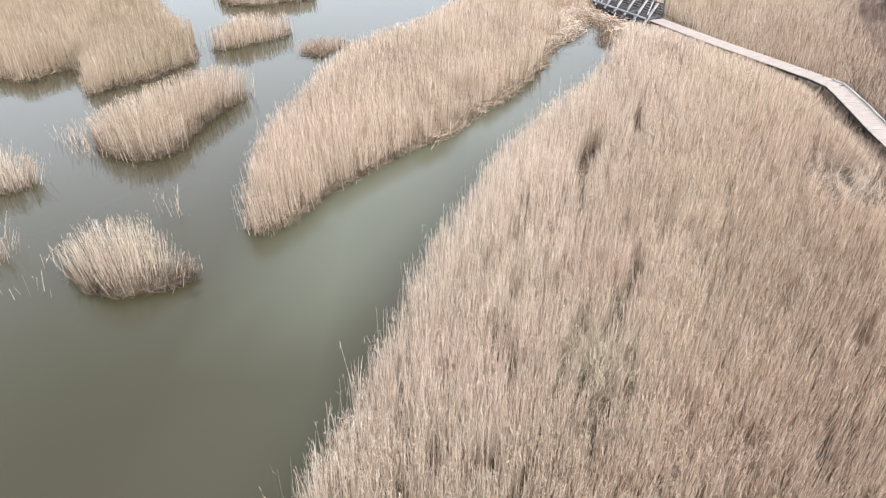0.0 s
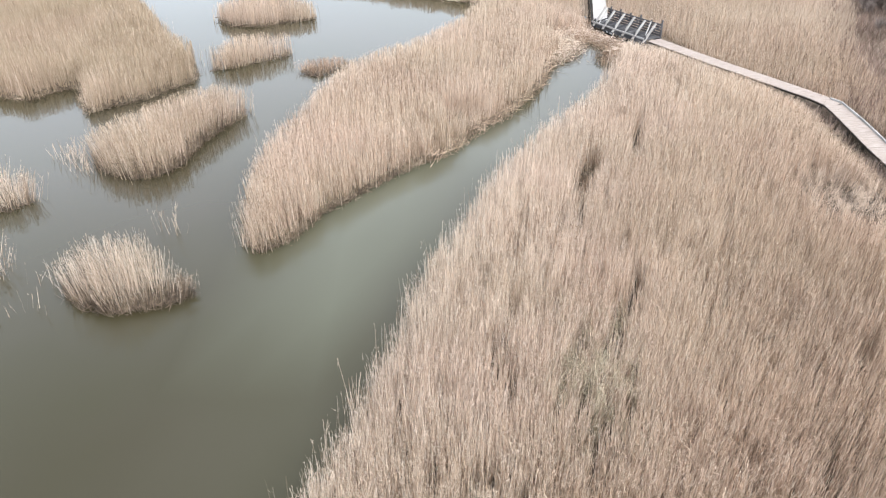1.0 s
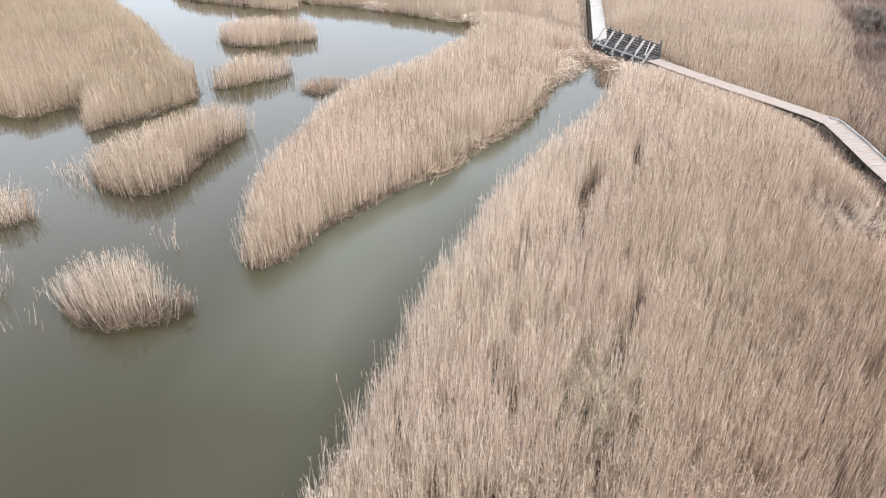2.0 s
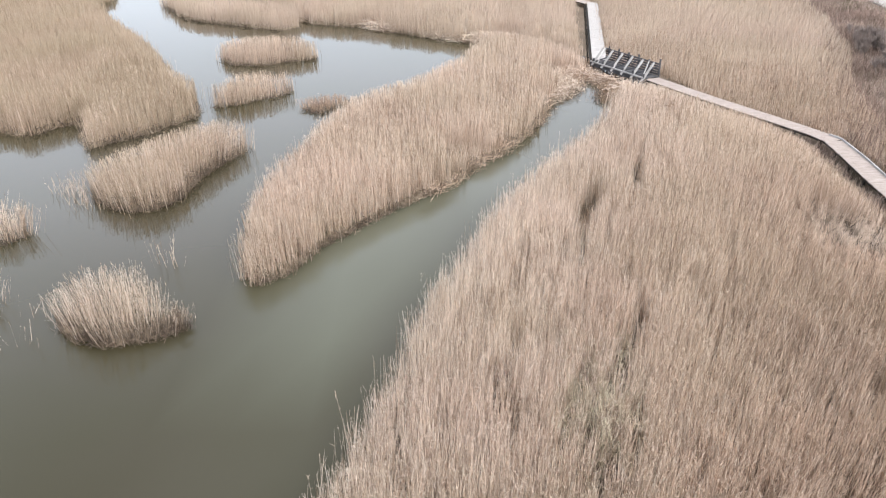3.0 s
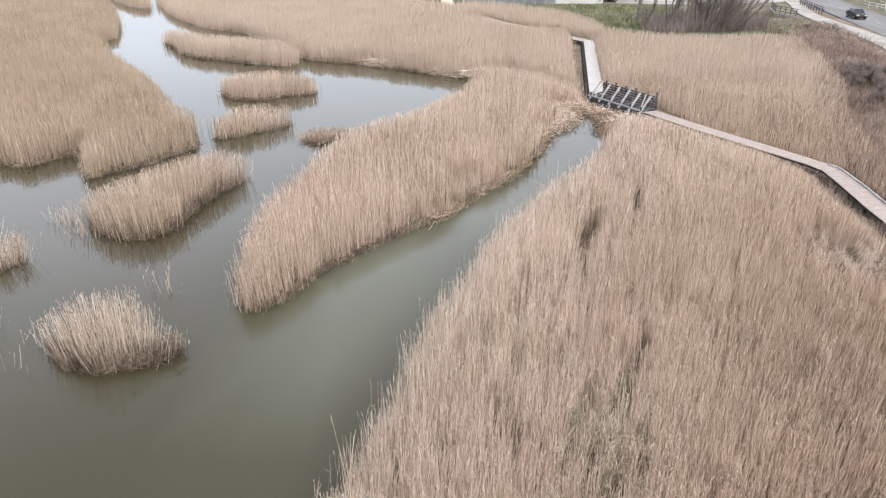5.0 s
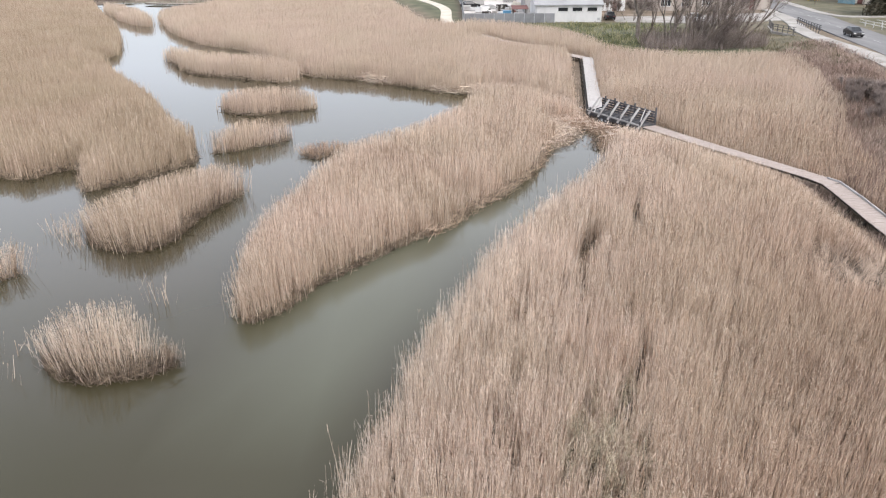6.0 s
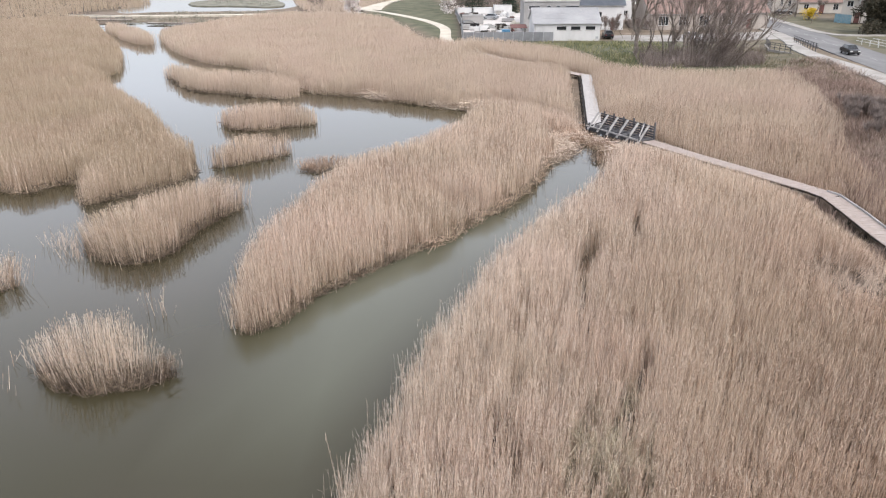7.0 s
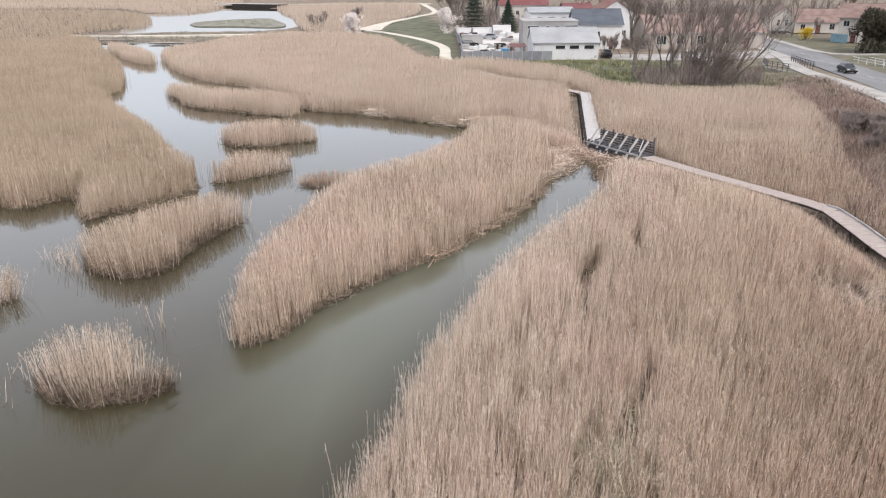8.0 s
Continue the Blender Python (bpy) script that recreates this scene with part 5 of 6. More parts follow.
# ---------------------------------------------------------------- buildings
def window(parent, x, z, w, h, y=0.0, bars=1):
    """A window in a wall that faces -y, at its middle x and sill height z."""
    f = bmesh.new()
    rings = []
    for yy, b in ((y - 0.04, 0.0), (y - 0.04, 0.07), (y + 0.1, 0.07), (y + 0.1, 0.0)):
        rings.append([f.verts.new(p) for p in ((x - w / 2 + b, yy, z + b), (x + w / 2 - b, yy, z + b), (x + w / 2 - b, yy, z + h - b), (x - w / 2 + b, yy, z + h - b))])
    for a, c in zip(rings, rings[1:] + rings[:1]):
        for i in range(4):
            f.faces.new((a[i], a[(i + 1) % 4], c[(i + 1) % 4], c[i]))
    bmesh.ops.recalc_face_normals(f, faces=f.faces[:])
    frame_ob = part("window", f, WHITE, parent)
    for k in range(1, bars + 1):
        xm = x - w / 2 + w * k / (bars + 1)
        part("glazing_bar", box(xm - 0.03, xm + 0.03, y - 0.03, y + 0.09, z + 0.07, z + h - 0.07), WHITE, frame_ob)
    part("pane", box(x - w / 2 + 0.05, x + w / 2 - 0.05, y + 0.02, y + 0.06, z + 0.05, z + h - 0.05), GLASS, frame_ob)
    part("sill", box(x - w / 2 - 0.08, x + w / 2 + 0.08, y - 0.14, y - 0.01, z - 0.06, z), CONCRETE, frame_ob)


def wall_with_holes(w, d, h, holes, t=0.3):
    """Four walls; the front one (at y = 0) is left open at holes (x, z, w, h)."""
    bm = bmesh.new()
    xs = sorted({0.0, w, *[round(x - a / 2, 3) for x, z, a, b in holes], *[round(x + a / 2, 3) for x, z, a, b in holes]})
    zs = sorted({0.0, h, *[round(z, 3) for x, z, a, b in holes], *[round(z + b, 3) for x, z, a, b in holes]})
    for x0, x1 in zip(xs[:-1], xs[1:]):
        for z0, z1 in zip(zs[:-1], zs[1:]):
            mx, mz = (x0 + x1) / 2, (z0 + z1) / 2
            if not any(abs(mx - x) < a / 2 and z < mz < z + b for x, z, a, b in holes):
                box(x0, x1, 0, t, z0, z1, bm)
    bmesh.ops.remove_doubles(bm, verts=bm.verts[:], dist=1e-4)
    box(0, t, t, d - t, 0, h, bm)
    box(w - t, w, t, d - t, 0, h, bm)
    box(0, w, d - t, d, 0, h, bm)
    return bm


def house(x, y, z, turn, w, d, h, rise, walls, roof, label, windows=(), doors=(), along_x=True, over=0.35, flat=False, chimney=None, category="house", name="house", gable_windows=()):
    """Front at local y = 0, looking towards -y; ridge along x, or along y where along_x is off."""
    ob = thing(name, pose(x, y, z, 0, 0, turn), label, category)
    holes = [(a, b, c, e) for a, b, c, e in windows] + [(a, 0, c, e) for a, c, e in doors]
    part("wall", wall_with_holes(w, d, h, holes), walls, ob)
    part("floor", box(0.3, w - 0.3, 0.3, d - 0.3, 0, 0.1), CONCRETE, ob)
    for a, b, c, e in windows:
        window(ob, a, b, c, e, 0.08, 0 if e < 1 else 2 if c > 1.6 else 1)
    for a, c, e in doors:
        part("door", box(a - c / 2, a + c / 2, 0.1, 0.16, 0, e, bevel=0.01), RUST, ob)
    if flat:
        r = part("roof", box(-0.15, w + 0.15, -0.15, d + 0.15, h, h + 0.22, bevel=0.03), roof, ob)
        return ob
    th = 0.14
    if along_x:
        prof = [(-over, h - over * rise / (d / 2)), (d / 2, h + rise), (d + over, h - over * rise / (d / 2)), (d + over, h - over * rise / (d / 2) + th), (d / 2, h + rise + th), (-over, h - over * rise / (d / 2) + th)]
        r = part("roof", prism(prof, -over, w + over), roof, ob)
        for x0 in (0.0, w - 0.3):
            part("gable", prism([(0.0, h), (d, h), (d / 2, h + rise - 0.02)], x0, x0 + 0.3), walls, ob)
        part("gutter", beam((-over, -over - 0.05, h - over * rise / (d / 2) + 0.02), (w + over, -over - 0.05, h - over * rise / (d / 2) + 0.02), 0.1, 0.08), STEEL, ob)
        rows = int((d / 2 + over) / 0.45)
        rib = bmesh.new()
        for k in range(1, rows):
            yy = -over + (d / 2 + over) * k / rows
            zz = h + yy * rise / (d / 2) + th
            beam((-over, yy, zz), (w + over, yy, zz), 0.05, 0.03, rib)
        part("tiling", rib, roof, ob)
        part("ridge", beam((-over, d / 2, h + rise + th), (w + over, d / 2, h + rise + th), 0.25, 0.12), roof, ob)
    else:
        bm = bmesh.new()
        s = rise / (w / 2)
        a = [(-over, h - over * s), (w / 2, h + rise), (w + over, h - over * s), (w + over, h - over * s + th), (w / 2, h + rise + th), (-over, h - over * s + th)]
        va, vb = [bm.verts.new((p, -over, q)) for p, q in a], [bm.verts.new((p, d + over, q)) for p, q in a]
        bm.faces.new(va)
        bm.faces.new(vb[::-1])
        for i in range(6):
            bm.faces.new((va[i], vb[i], vb[(i + 1) % 6], va[(i + 1) % 6]))
        bmesh.ops.recalc_face_normals(bm, faces=bm.faces[:])
        r = part("roof", bm, roof, ob)
        for yy in (0.0, d - 0.3):
            bm = bmesh.new()
            ta, tb = [bm.verts.new((p, yy, q)) for p, q in ((0, h), (w, h), (w / 2, h + rise - 0.02))], [bm.verts.new((p, yy + 0.3, q)) for p, q in ((0, h), (w, h), (w / 2, h + rise - 0.02))]
            bm.faces.new(ta)
            bm.faces.new(tb[::-1])
            for i in range(3):
                bm.faces.new((ta[i], tb[i], tb[(i + 1) % 3], ta[(i + 1) % 3]))
            bmesh.ops.recalc_face_normals(bm, faces=bm.faces[:])
            part("gable", bm, walls, ob)
        for a, b, c, e in gable_windows:
            window(ob, a, b, c, e, -0.02, 1)
    if chimney:
        cx, cy = chimney
        part("chimney", box(cx - 0.3, cx + 0.3, cy - 0.3, cy + 0.3, h, h + rise + 0.9, bevel=0.02), CREAM, r)
    return ob


shed = house(18.3, 142.6, 1.0, -2, 12.7, 11.6, 3.2, 2.4, PLASTER, ROOF_GREY, "long white workshop with grey metal roof and strip windows", [(5.3, 1.95, 1.95, 0.78), (8.0, 1.95, 1.95, 0.78), (10.85, 1.95, 1.95, 0.78)], over=0.25, category="workshop")
part("vent", box(11.9, 12.4, -0.06, -0.002, 0.35, 0.8, bevel=0.01), STEEL, shed)
part("downpipe", beam((0.25, -0.08, 0.1), (0.25, -0.08, 2.9), 0.08, 0.08), STEEL, shed)
house(18.0, 158, 1.0, -2, 11.6, 11, 6.2, 0, GREYWALL, GREYWALL, "grey flat-roofed two-storey workshop", [(2.2, 4.7, 2.4, 0.75), (5.2, 4.7, 1.0, 0.75), (7.2, 4.7, 1.0, 0.75), (10.2, 4.7, 2.8, 0.75)], flat=True, category="workshop")
house(21.6, 176, 1.0, 0, 10.4, 10, 7.2, 0.9, PLASTER, ROOF_GREY, "white industrial building with shallow roof", [(2.4, 5.3, 1.2, 0.9), (5.2, 5.3, 1.8, 0.9), (8, 5.3, 1.2, 0.9)], category="workshop")
house(29.9, 163, 1.0, -4, 10.4, 12, 5.2, 2.9, PLASTER, ROOF_BLUE, "white building with dark blue-grey pitched roof", [(2.2, 2.6, 1.0, 1.2), (5, 2.6, 1.4, 1.2)], [(8.2, 1.0, 2.1)], category="workshop")
house(39.5, 186, 1.0, 0, 9.5, 12, 6.2, 3.2, PLASTER, TILE_RED, "white gabled house with red roof", [(3, 1, 1.2, 1.3), (7, 1, 1.2, 1.3)], along_x=False, gable_windows=[(4.7, 6.4, 1.0, 1.2)])
house(20.5, 250, 1.0, 0, 16, 12, 6.2, 4.4, CREAM_PALE, METAL_RED, "pale house with a wide dark red sheet roof", [(3, 3.0, 1.2, 1.4), (6, 3.0, 1.2, 1.4), (11, 3.0, 1.2, 1.4)])
house(36, 212, 1.0, 0, 8, 12, 5.9, 1.7, CREAM, METAL_RED, "house with a dark red sheet roof behind the workshops", [(3, 3.2, 1.2, 1.4), (6, 3.2, 1.2, 1.4)])
house(45.5, 160, 1.0, 3, 26, 12, 3.5, 3.4, CREAM, TILE_PALE, "long building with weathered red tiled roof beside the road", [(3, 1.0, 2.2, 1.9), (7.5, 1.0, 2.2, 1.9), (12, 1.0, 2.2, 1.9), (17, 1.0, 2.2, 1.9)], [(22, 1.2, 2.2)], chimney=(8, 7))
house(91.5, 205, 1.2, -18, 6.5, 14, 3.9, 2.7, CREAM_PALE, TILE_PALE, "cream gabled house with narrow windows", [(2.2, 1.6, 0.7, 1.7), (4.2, 1.6, 0.7, 1.7)], along_x=False)
house(96, 200, 1.2, -14, 14, 9, 2.9, 3.0, CREAM_PALE, TILE_PALE, "low cream house with pale red tiled roof", [(2.2, 0.9, 1.2, 1.4), (9.4, 0.9, 1.3, 1.5), (12.4, 0.9, 1.3, 1.5)], [(6.0, 1.2, 2.2)], chimney=(11.5, 5.0))
tall = house(93.4, 173, 1.2, -33, 15, 12, 5.7, 2.6, CREAM_PALE, TILE_PALE, "two-storey pale house with brownish red tiled roof", [(1.6, 3.5, 1.3, 1.3), (5.4, 3.5, 1.2, 1.3), (10, 3.5, 1.2, 1.3), (10, 0.9, 1.2, 1.3)], [(3.4, 1.1, 2.3)], over=0.7)
dish = bmesh.new()
bmesh.ops.create_cone(dish, cap_ends=True, segments=16, radius1=0.42, radius2=0.36, depth=0.08, matrix=Matrix.Translation((3.7, -0.3, 4.6)) @ Matrix.Rotation(math.pi / 2, 4, "X"))
part("dish", dish, WHITE, tall, "round white satellite dish")
part("dish_arm", box(3.66, 3.74, -0.26, 0.0, 4.56, 4.64), STEEL, tall)
house(126, 195, 1.2, -20, 14, 10, 4.6, 3.2, CREAM, TILE_RED, "house with red tiled roof up the street", [(3, 2.9, 1.2, 1.3), (8, 2.9, 1.2, 1.3)])


# ---------------------------------------------------------------- yard
def panel_fence(a, b, h, label, name="panel_fence"):
    a, b = Vector((*a, 1.0)), Vector((*b, 1.0))
    L = (b - a).length
    ob = thing(name, pose(a.x, a.y, a.z, 0, 0, math.degrees(math.atan2(b.y - a.y, b.x - a.x))), label, "fence", kind="structure")
    n = max(1, round(L / 2.0))
    pm = mesh_of("panel", box(0.04, L / n - 0.04, -0.02, 0.02, 0.05, h, bevel=0.008), FENCE)
    qm = mesh_of("post", box(-0.05, 0.05, -0.05, 0.05, -0.2, h + 0.05, bevel=0.01), STEEL)
    for i in range(n + 1):
        for nm, me in (("panel", pm), ("post", qm)):
            if nm == "panel" and i == n:
                continue
            o = new(nm, me)
            o.parent, o.location = ob, (L * i / n, 0, 0)
    return ob


panel_fence((4.7, 142.6), (21.9, 141.5), 1.75, "grey sheet panel fence round the storage yard")
panel_fence((4.7, 142.9), (5.2, 176), 1.75, "grey sheet panel fence along the yard side")
panel_fence((5.2, 176), (4.6, 213), 1.5, "grey sheet panel fence along the yard side")


def car(x, y, z, turn, paint, label, group=""):
    ob = thing("car", pose(x, y, z, 0, 0, turn), label, "car", group)
    prof = [(-2.15, 0.28), (2.12, 0.28), (2.2, 0.55), (2.1, 0.78), (1.05, 0.93), (-1.75, 0.98), (-2.18, 0.88), (-2.22, 0.5)]
    body = prism([(p, q) for p, q in prof], -0.86, 0.86)
    bmesh.ops.bevel(body, geom=body.edges[:], offset=0.07, segments=2, affect="EDGES")
    bmesh.ops.rotate(body, verts=body.verts[:], matrix=Matrix.Rotation(-math.pi / 2, 3, "Z"))
    part("body", body, paint, ob)
    cab = bmesh.new()
    lo = [cab.verts.new(p) for p in ((-1.75, -0.78, 0.95), (1.1, -0.78, 0.92), (1.1, 0.78, 0.92), (-1.75, 0.78, 0.95))]
    hi = [cab.verts.new(p) for p in ((-1.25, -0.62, 1.4), (0.35, -0.62, 1.42), (0.35, 0.62, 1.42), (-1.25, 0.62, 1.4))]
    for k in range(4):
        cab.faces.new((lo[k], lo[(k + 1) % 4], hi[(k + 1) % 4], hi[k]))
    cab.faces.new(hi)
    part("windows", cab, GLASS, ob)
    part("roof", box(-1.22, 0.32, -0.62, 0.62, 1.405, 1.45, bevel=0.02), paint, ob)
    for wx in (-1.35, 1.35):
        for wy in (-0.84, 0.84):
            w = bmesh.new()
            bmesh.ops.create_cone(w, cap_ends=True, segments=16, radius1=0.31, radius2=0.31, depth=0.2, matrix=Matrix.Translation((wx, wy * 0.96, 0.31)) @ Matrix.Rotation(math.pi / 2, 4, "X"))
            wheel = part("wheel", w, RUBBER, ob)
            r = bmesh.new()
            bmesh.ops.create_cone(r, cap_ends=True, segments=12, radius1=0.19, radius2=0.19, depth=0.03, matrix=Matrix.Translation((wx, wy * 1.09, 0.31)) @ Matrix.Rotation(math.pi / 2, 4, "X"))
            part("rim", r, STEEL, wheel)
    for sy in (-0.6, 0.6):
        part("headlight", box(2.1, 2.2, sy - 0.2, sy + 0.2, 0.58, 0.74, bevel=0.02), WHITE, ob)
        part("tail_light", box(-2.23, -2.15, sy - 0.18, sy + 0.18, 0.62, 0.8, bevel=0.02), METAL_RED, ob)
    return ob


car(90.6, 195.6, 1.18, 4, BLACK, "black saloon car parked beside the road")
car(48.5, 141, 1.12, -75, WHITE, "white car parked behind the willow", "parked cars")
car(33.4, 146, 1.12, 85, BLACK, "dark car parked at the end of the workshop", "parked cars")
car(13.0, 190, 1.12, 160, STEEL, "silver car parked in the storage yard", "parked cars")
car(67.0, 119.0, 1.14, -98, BLACK, "black car on the asphalt road")
car(7.0, 170, 1.12, 20, BLACK, "dark car parked along the yard fence", "parked cars")


def crate(x, y, z, w, d, h, turn, material, label, name="crate", category="crate"):
    """A lidded box of boards on two runners."""
    ob = thing(name, pose(x, y, z, 0, 0, turn), label, category)
    part("body", box(-w / 2, w / 2, -d / 2, d / 2, 0.1, h, bevel=0.04), material, ob)
    part("lid", box(-w / 2 - 0.05, w / 2 + 0.05, -d / 2 - 0.05, d / 2 + 0.05, h + 0.003, h + 0.08, bevel=0.02), material, ob)
    for s in (-1, 1):
        part("runner", box(-w / 2, w / 2, s * d * 0.35 - 0.06, s * d * 0.35 + 0.06, 0, 0.098), DARK_TIMBER, ob)
    return ob


def heap(x, y, z, w, d, h, turn, material, label, seed, name="material_heap", category="heap"):
    """A loose pile under a sheet."""
    bm = bmesh.new()
    bmesh.ops.create_icosphere(bm, subdivisions=3, radius=1)
    for v in bm.verts:
        j = 1 + 0.35 * noise.noise(v.co * 1.7 + Vector((seed, 0, 0))) + 0.15 * noise.noise(v.co * 5 + Vector((0, seed, 0)))
        v.co = Vector((v.co.x * w / 2 * j, v.co.y * d / 2 * j, max(-0.05, v.co.z * h * j)))
    ob = new(name, mesh_of(name, bm, material))
    ob.matrix_world = pose(x, y, z, 0, 0, turn)
    return tagged(ob, label, category)


shelter = thing("lean_to", pose(15.7, 146.4, 1.1), "brown sheet-roofed shelter against the workshop", "shelter")
for px in (-1.3, 1.3):
    for py in (-1.2, 1.2):
        part("post", box(px - 0.06, px + 0.06, py - 0.06, py + 0.06, 0, 2.1), DARK_TIMBER, shelter)
part("roof", prism([(-1.5, 2.08), (1.5, 2.5), (1.5, 2.58), (-1.5, 2.16)], -1.6, 1.6), RUST, shelter)
crate(13.2, 146.0, 1.1, 1.5, 1.2, 1.7, 5, BLUE, "blue plastic waste container in the yard", "waste_container", "container")
crate(11.9, 145.8, 1.1, 0.9, 0.9, 1.2, -8, BLUE, "blue plastic drum box in the yard", "waste_container", "container")
crate(8.0, 178, 1.1, 5.0, 3.0, 2.0, 2, GREYWALL, "pale grey storage container in the yard", "storage_container", "container")
crate(17.6, 207, 1.1, 5, 2.5, 2.3, 0, WHITE, "white storage container at the back of the yard", "storage_container", "container")
crate(12.2, 208, 1.1, 5.4, 2.5, 1.6, 4, WHITE, "white storage container at the back of the yard", "storage_container", "container")
crate(7.2, 209, 1.1, 4, 2.5, 1.5, -5, PLASTER, "white-covered trailer at the back of the yard", "trailer", "trailer")
for i, (x, y, w, d, h, m_) in enumerate(((10.6, 152.5, 5, 1.4, 0.7, TARP), (8.2, 146.5, 2.4, 1.6, 1.1, TARP), (9.9, 147.4, 1.8, 1.4, 1.2, CONCRETE), (6.4, 148, 1.6, 1.3, 1.0, DARK_TIMBER), (17.8, 172, 3.4, 2.6, 1.1, GRAVEL), (19.6, 166, 2.6, 2.2, 0.9, LITTER),
                                          (11.5, 168, 4.5, 1.5, 0.8, TARP), (7.3, 150, 1.4, 2.4, 0.9, GREYWALL), (6.2, 200, 3, 1.6, 0.9, RUST), (17.5, 199, 3, 2, 1.0, PLASTER))):
    heap(x, y, 1.1, w, d, h, i * 23, m_, ("pile of stacked building material in the yard", "tarpaulin-covered pile in the yard")[m_ is TARP], i * 3.7)


def pallet_stack(x, y, w, d, h, turn, material, label, rng):
    """Layers of boards, blocks or sheets on a pallet."""
    ob = thing("pallet_stack", pose(x, y, 1.1, 0, 0, turn), label, "stack")
    for k in (-1, 0, 1):
        part("bearer", box(-w / 2, w / 2, k * d * 0.4 - 0.05, k * d * 0.4 + 0.05, 0, 0.1), DARK_TIMBER, ob)
    z = 0.103
    while z < h:
        t, j = rng.uniform(0.15, 0.4), rng.uniform(-0.12, 0.12)
        part("layer", box(-w / 2 + j, w / 2 + j - rng.uniform(0, 0.3 * w), -d / 2, d / 2 - rng.uniform(0, 0.15 * d), z, z + t - 0.02, bevel=0.015), material, ob)
        z += t


rng_yard = random.Random(12)
KINDS = [(PLASTER, "stack of white sheets on a pallet in the yard"), (PALE_TIMBER, "stack of pale boards on a pallet in the yard"), (CONCRETE, "stack of grey concrete blocks in the yard"), (DARK_TIMBER, "stack of dark timber in the yard"),
         (TARP, "stack under grey sheeting in the yard"), (RUST, "stack of rusty brown sheets in the yard"), (WHITE, "stack of white panels in the yard")]
for i in range(34):
    y = rng_yard.choice((rng_yard.uniform(147.5, 156), rng_yard.uniform(160, 166), rng_yard.uniform(182, 206)))
    x = rng_yard.uniform(6.0, 16.0) if y < 170 else rng_yard.choice((rng_yard.uniform(5.8, 10), rng_yard.uniform(16.4, 19)))
    material, label = KINDS[rng_yard.choice((0, 1, 1, 2, 2, 3, 3, 3, 4, 5, 5, 6))]
    pallet_stack(x, y, rng_yard.uniform(1.0, 3.2), rng_yard.uniform(0.8, 1.6), rng_yard.uniform(0.4, 1.3), rng_yard.uniform(-30, 30), material, label, rng_yard)


# ---------------------------------------------------------------- road bridge rails, jetty, small bridges
def railing(pts, z, h, post_step, material, label, name="railing", rails=(0.35, 0.7, 1.0)):
    ob = thing(name, Matrix.Identity(4), label, "railing", kind="structure")
    for r in rails:
        bm = bmesh.new()
        for a, b in zip(pts[:-1], pts[1:]):
            beam((*a, z + h * r), (*b, z + h * r), 0.06, 0.07, bm)
        part("rail", bm, material, ob)
    me = mesh_of("post", box(-0.045, 0.045, -0.045, 0.045, -0.3, h, bevel=0.008), material)
    for x, y, a in zip(*along(pts, post_step)):
        o = new("post", me)
        o.parent, o.location, o.rotation_euler = ob, (x, y, z), (0, 0, a)
    return ob


railing([(59.2, 133), (57.0, 126.0), (58.4, 120.6)], 1.15, 1.15, 1.3, TIMBER, "dark steel railing of the small road bridge")
railing([(65.6, 136), (64.4, 129), (63.7, 123)], 1.15, 1.15, 1.3, TIMBER, "dark steel railing between pavement and road")
side = bmesh.new()
for p, q in zip([(59.2, 133), (57.0, 126)], [(57.0, 126), (58.4, 120.6)]):
    beam((*p, 0.95), (*q, 0.95), 0.3, 0.4, side)
tagged(new("bridge_edge", mesh_of("bridge_edge", side, CONCRETE)), "pale concrete edge of the small road bridge", "bridge", kind="structure")
railing([(76.6, 121), (76.2, 134)], 1.1, 0.9, 2.5, WHITE, "white-painted low barrier beside the road", rails=(0.5, 1.0))
railing([(79.0, 120), (78.6, 133)], 1.1, 0.9, 2.5, WHITE, "white-painted low barrier beside the road", rails=(0.5, 1.0))

boardwalk([(-104, 206.5), (-84, 205)], 1.8, 0.75, "small grey footbridge at the end of the channel", 0.5, 4)
railing([(-104, 205.6), (-84, 204.1)], 0.75, 1.1, 4.0, TIMBER, "grey timber railing of the far footbridge", rails=(0.5, 1.0))
railing([(-136, 203), (-120, 204)], 0.6, 1.1, 4.0, DARK_TIMBER, "dark timber railing by the far reeds", rails=(0.5, 1.0))
# The jetty's 1.75 m dark bearers stand for the shade under its deck.
boardwalk([(-132, 454), (-88.5, 430)], 8, 1.9, "broad pale jetty on dark piles in the pond", 1.2, 3.0, DECK_PALE, 3.4, 1.75)
boardwalk([(-60, 193), (-77, 197)], 1.3, 0.5, "low grey plank walk on the dike", 0.6, 5)


# ---------------------------------------------------------------- low growth
def low_growth(name, outline, per_m2, h, width, material, label, seed, wild=0.35, tips=None):
    rng = np.random.RandomState(seed)
    poly = smooth_outline(outline, 2.0, 0.6, seed)
    x, y = scatter(poly, lambda a, b: per_m2 * (0.75 + 0.5 * waves(a, b, seed, 14)).clip(0.05), rng)
    z = ground_at(x, y)
    hh = h * rng.uniform(0.5, 1.3, len(x)) * (1 + 0.4 * waves(x, y, seed + 1, 5))
    me = reed_mesh(name, x, y, z, hh, (0 * x, 0 * x), width * rng.uniform(0.6, 1.4, len(x)), rng, (material, tips or material), plumes=False, leaves=False, wild=wild)
    return tagged(new(name, me), label, "vegetation", "", "stuff")


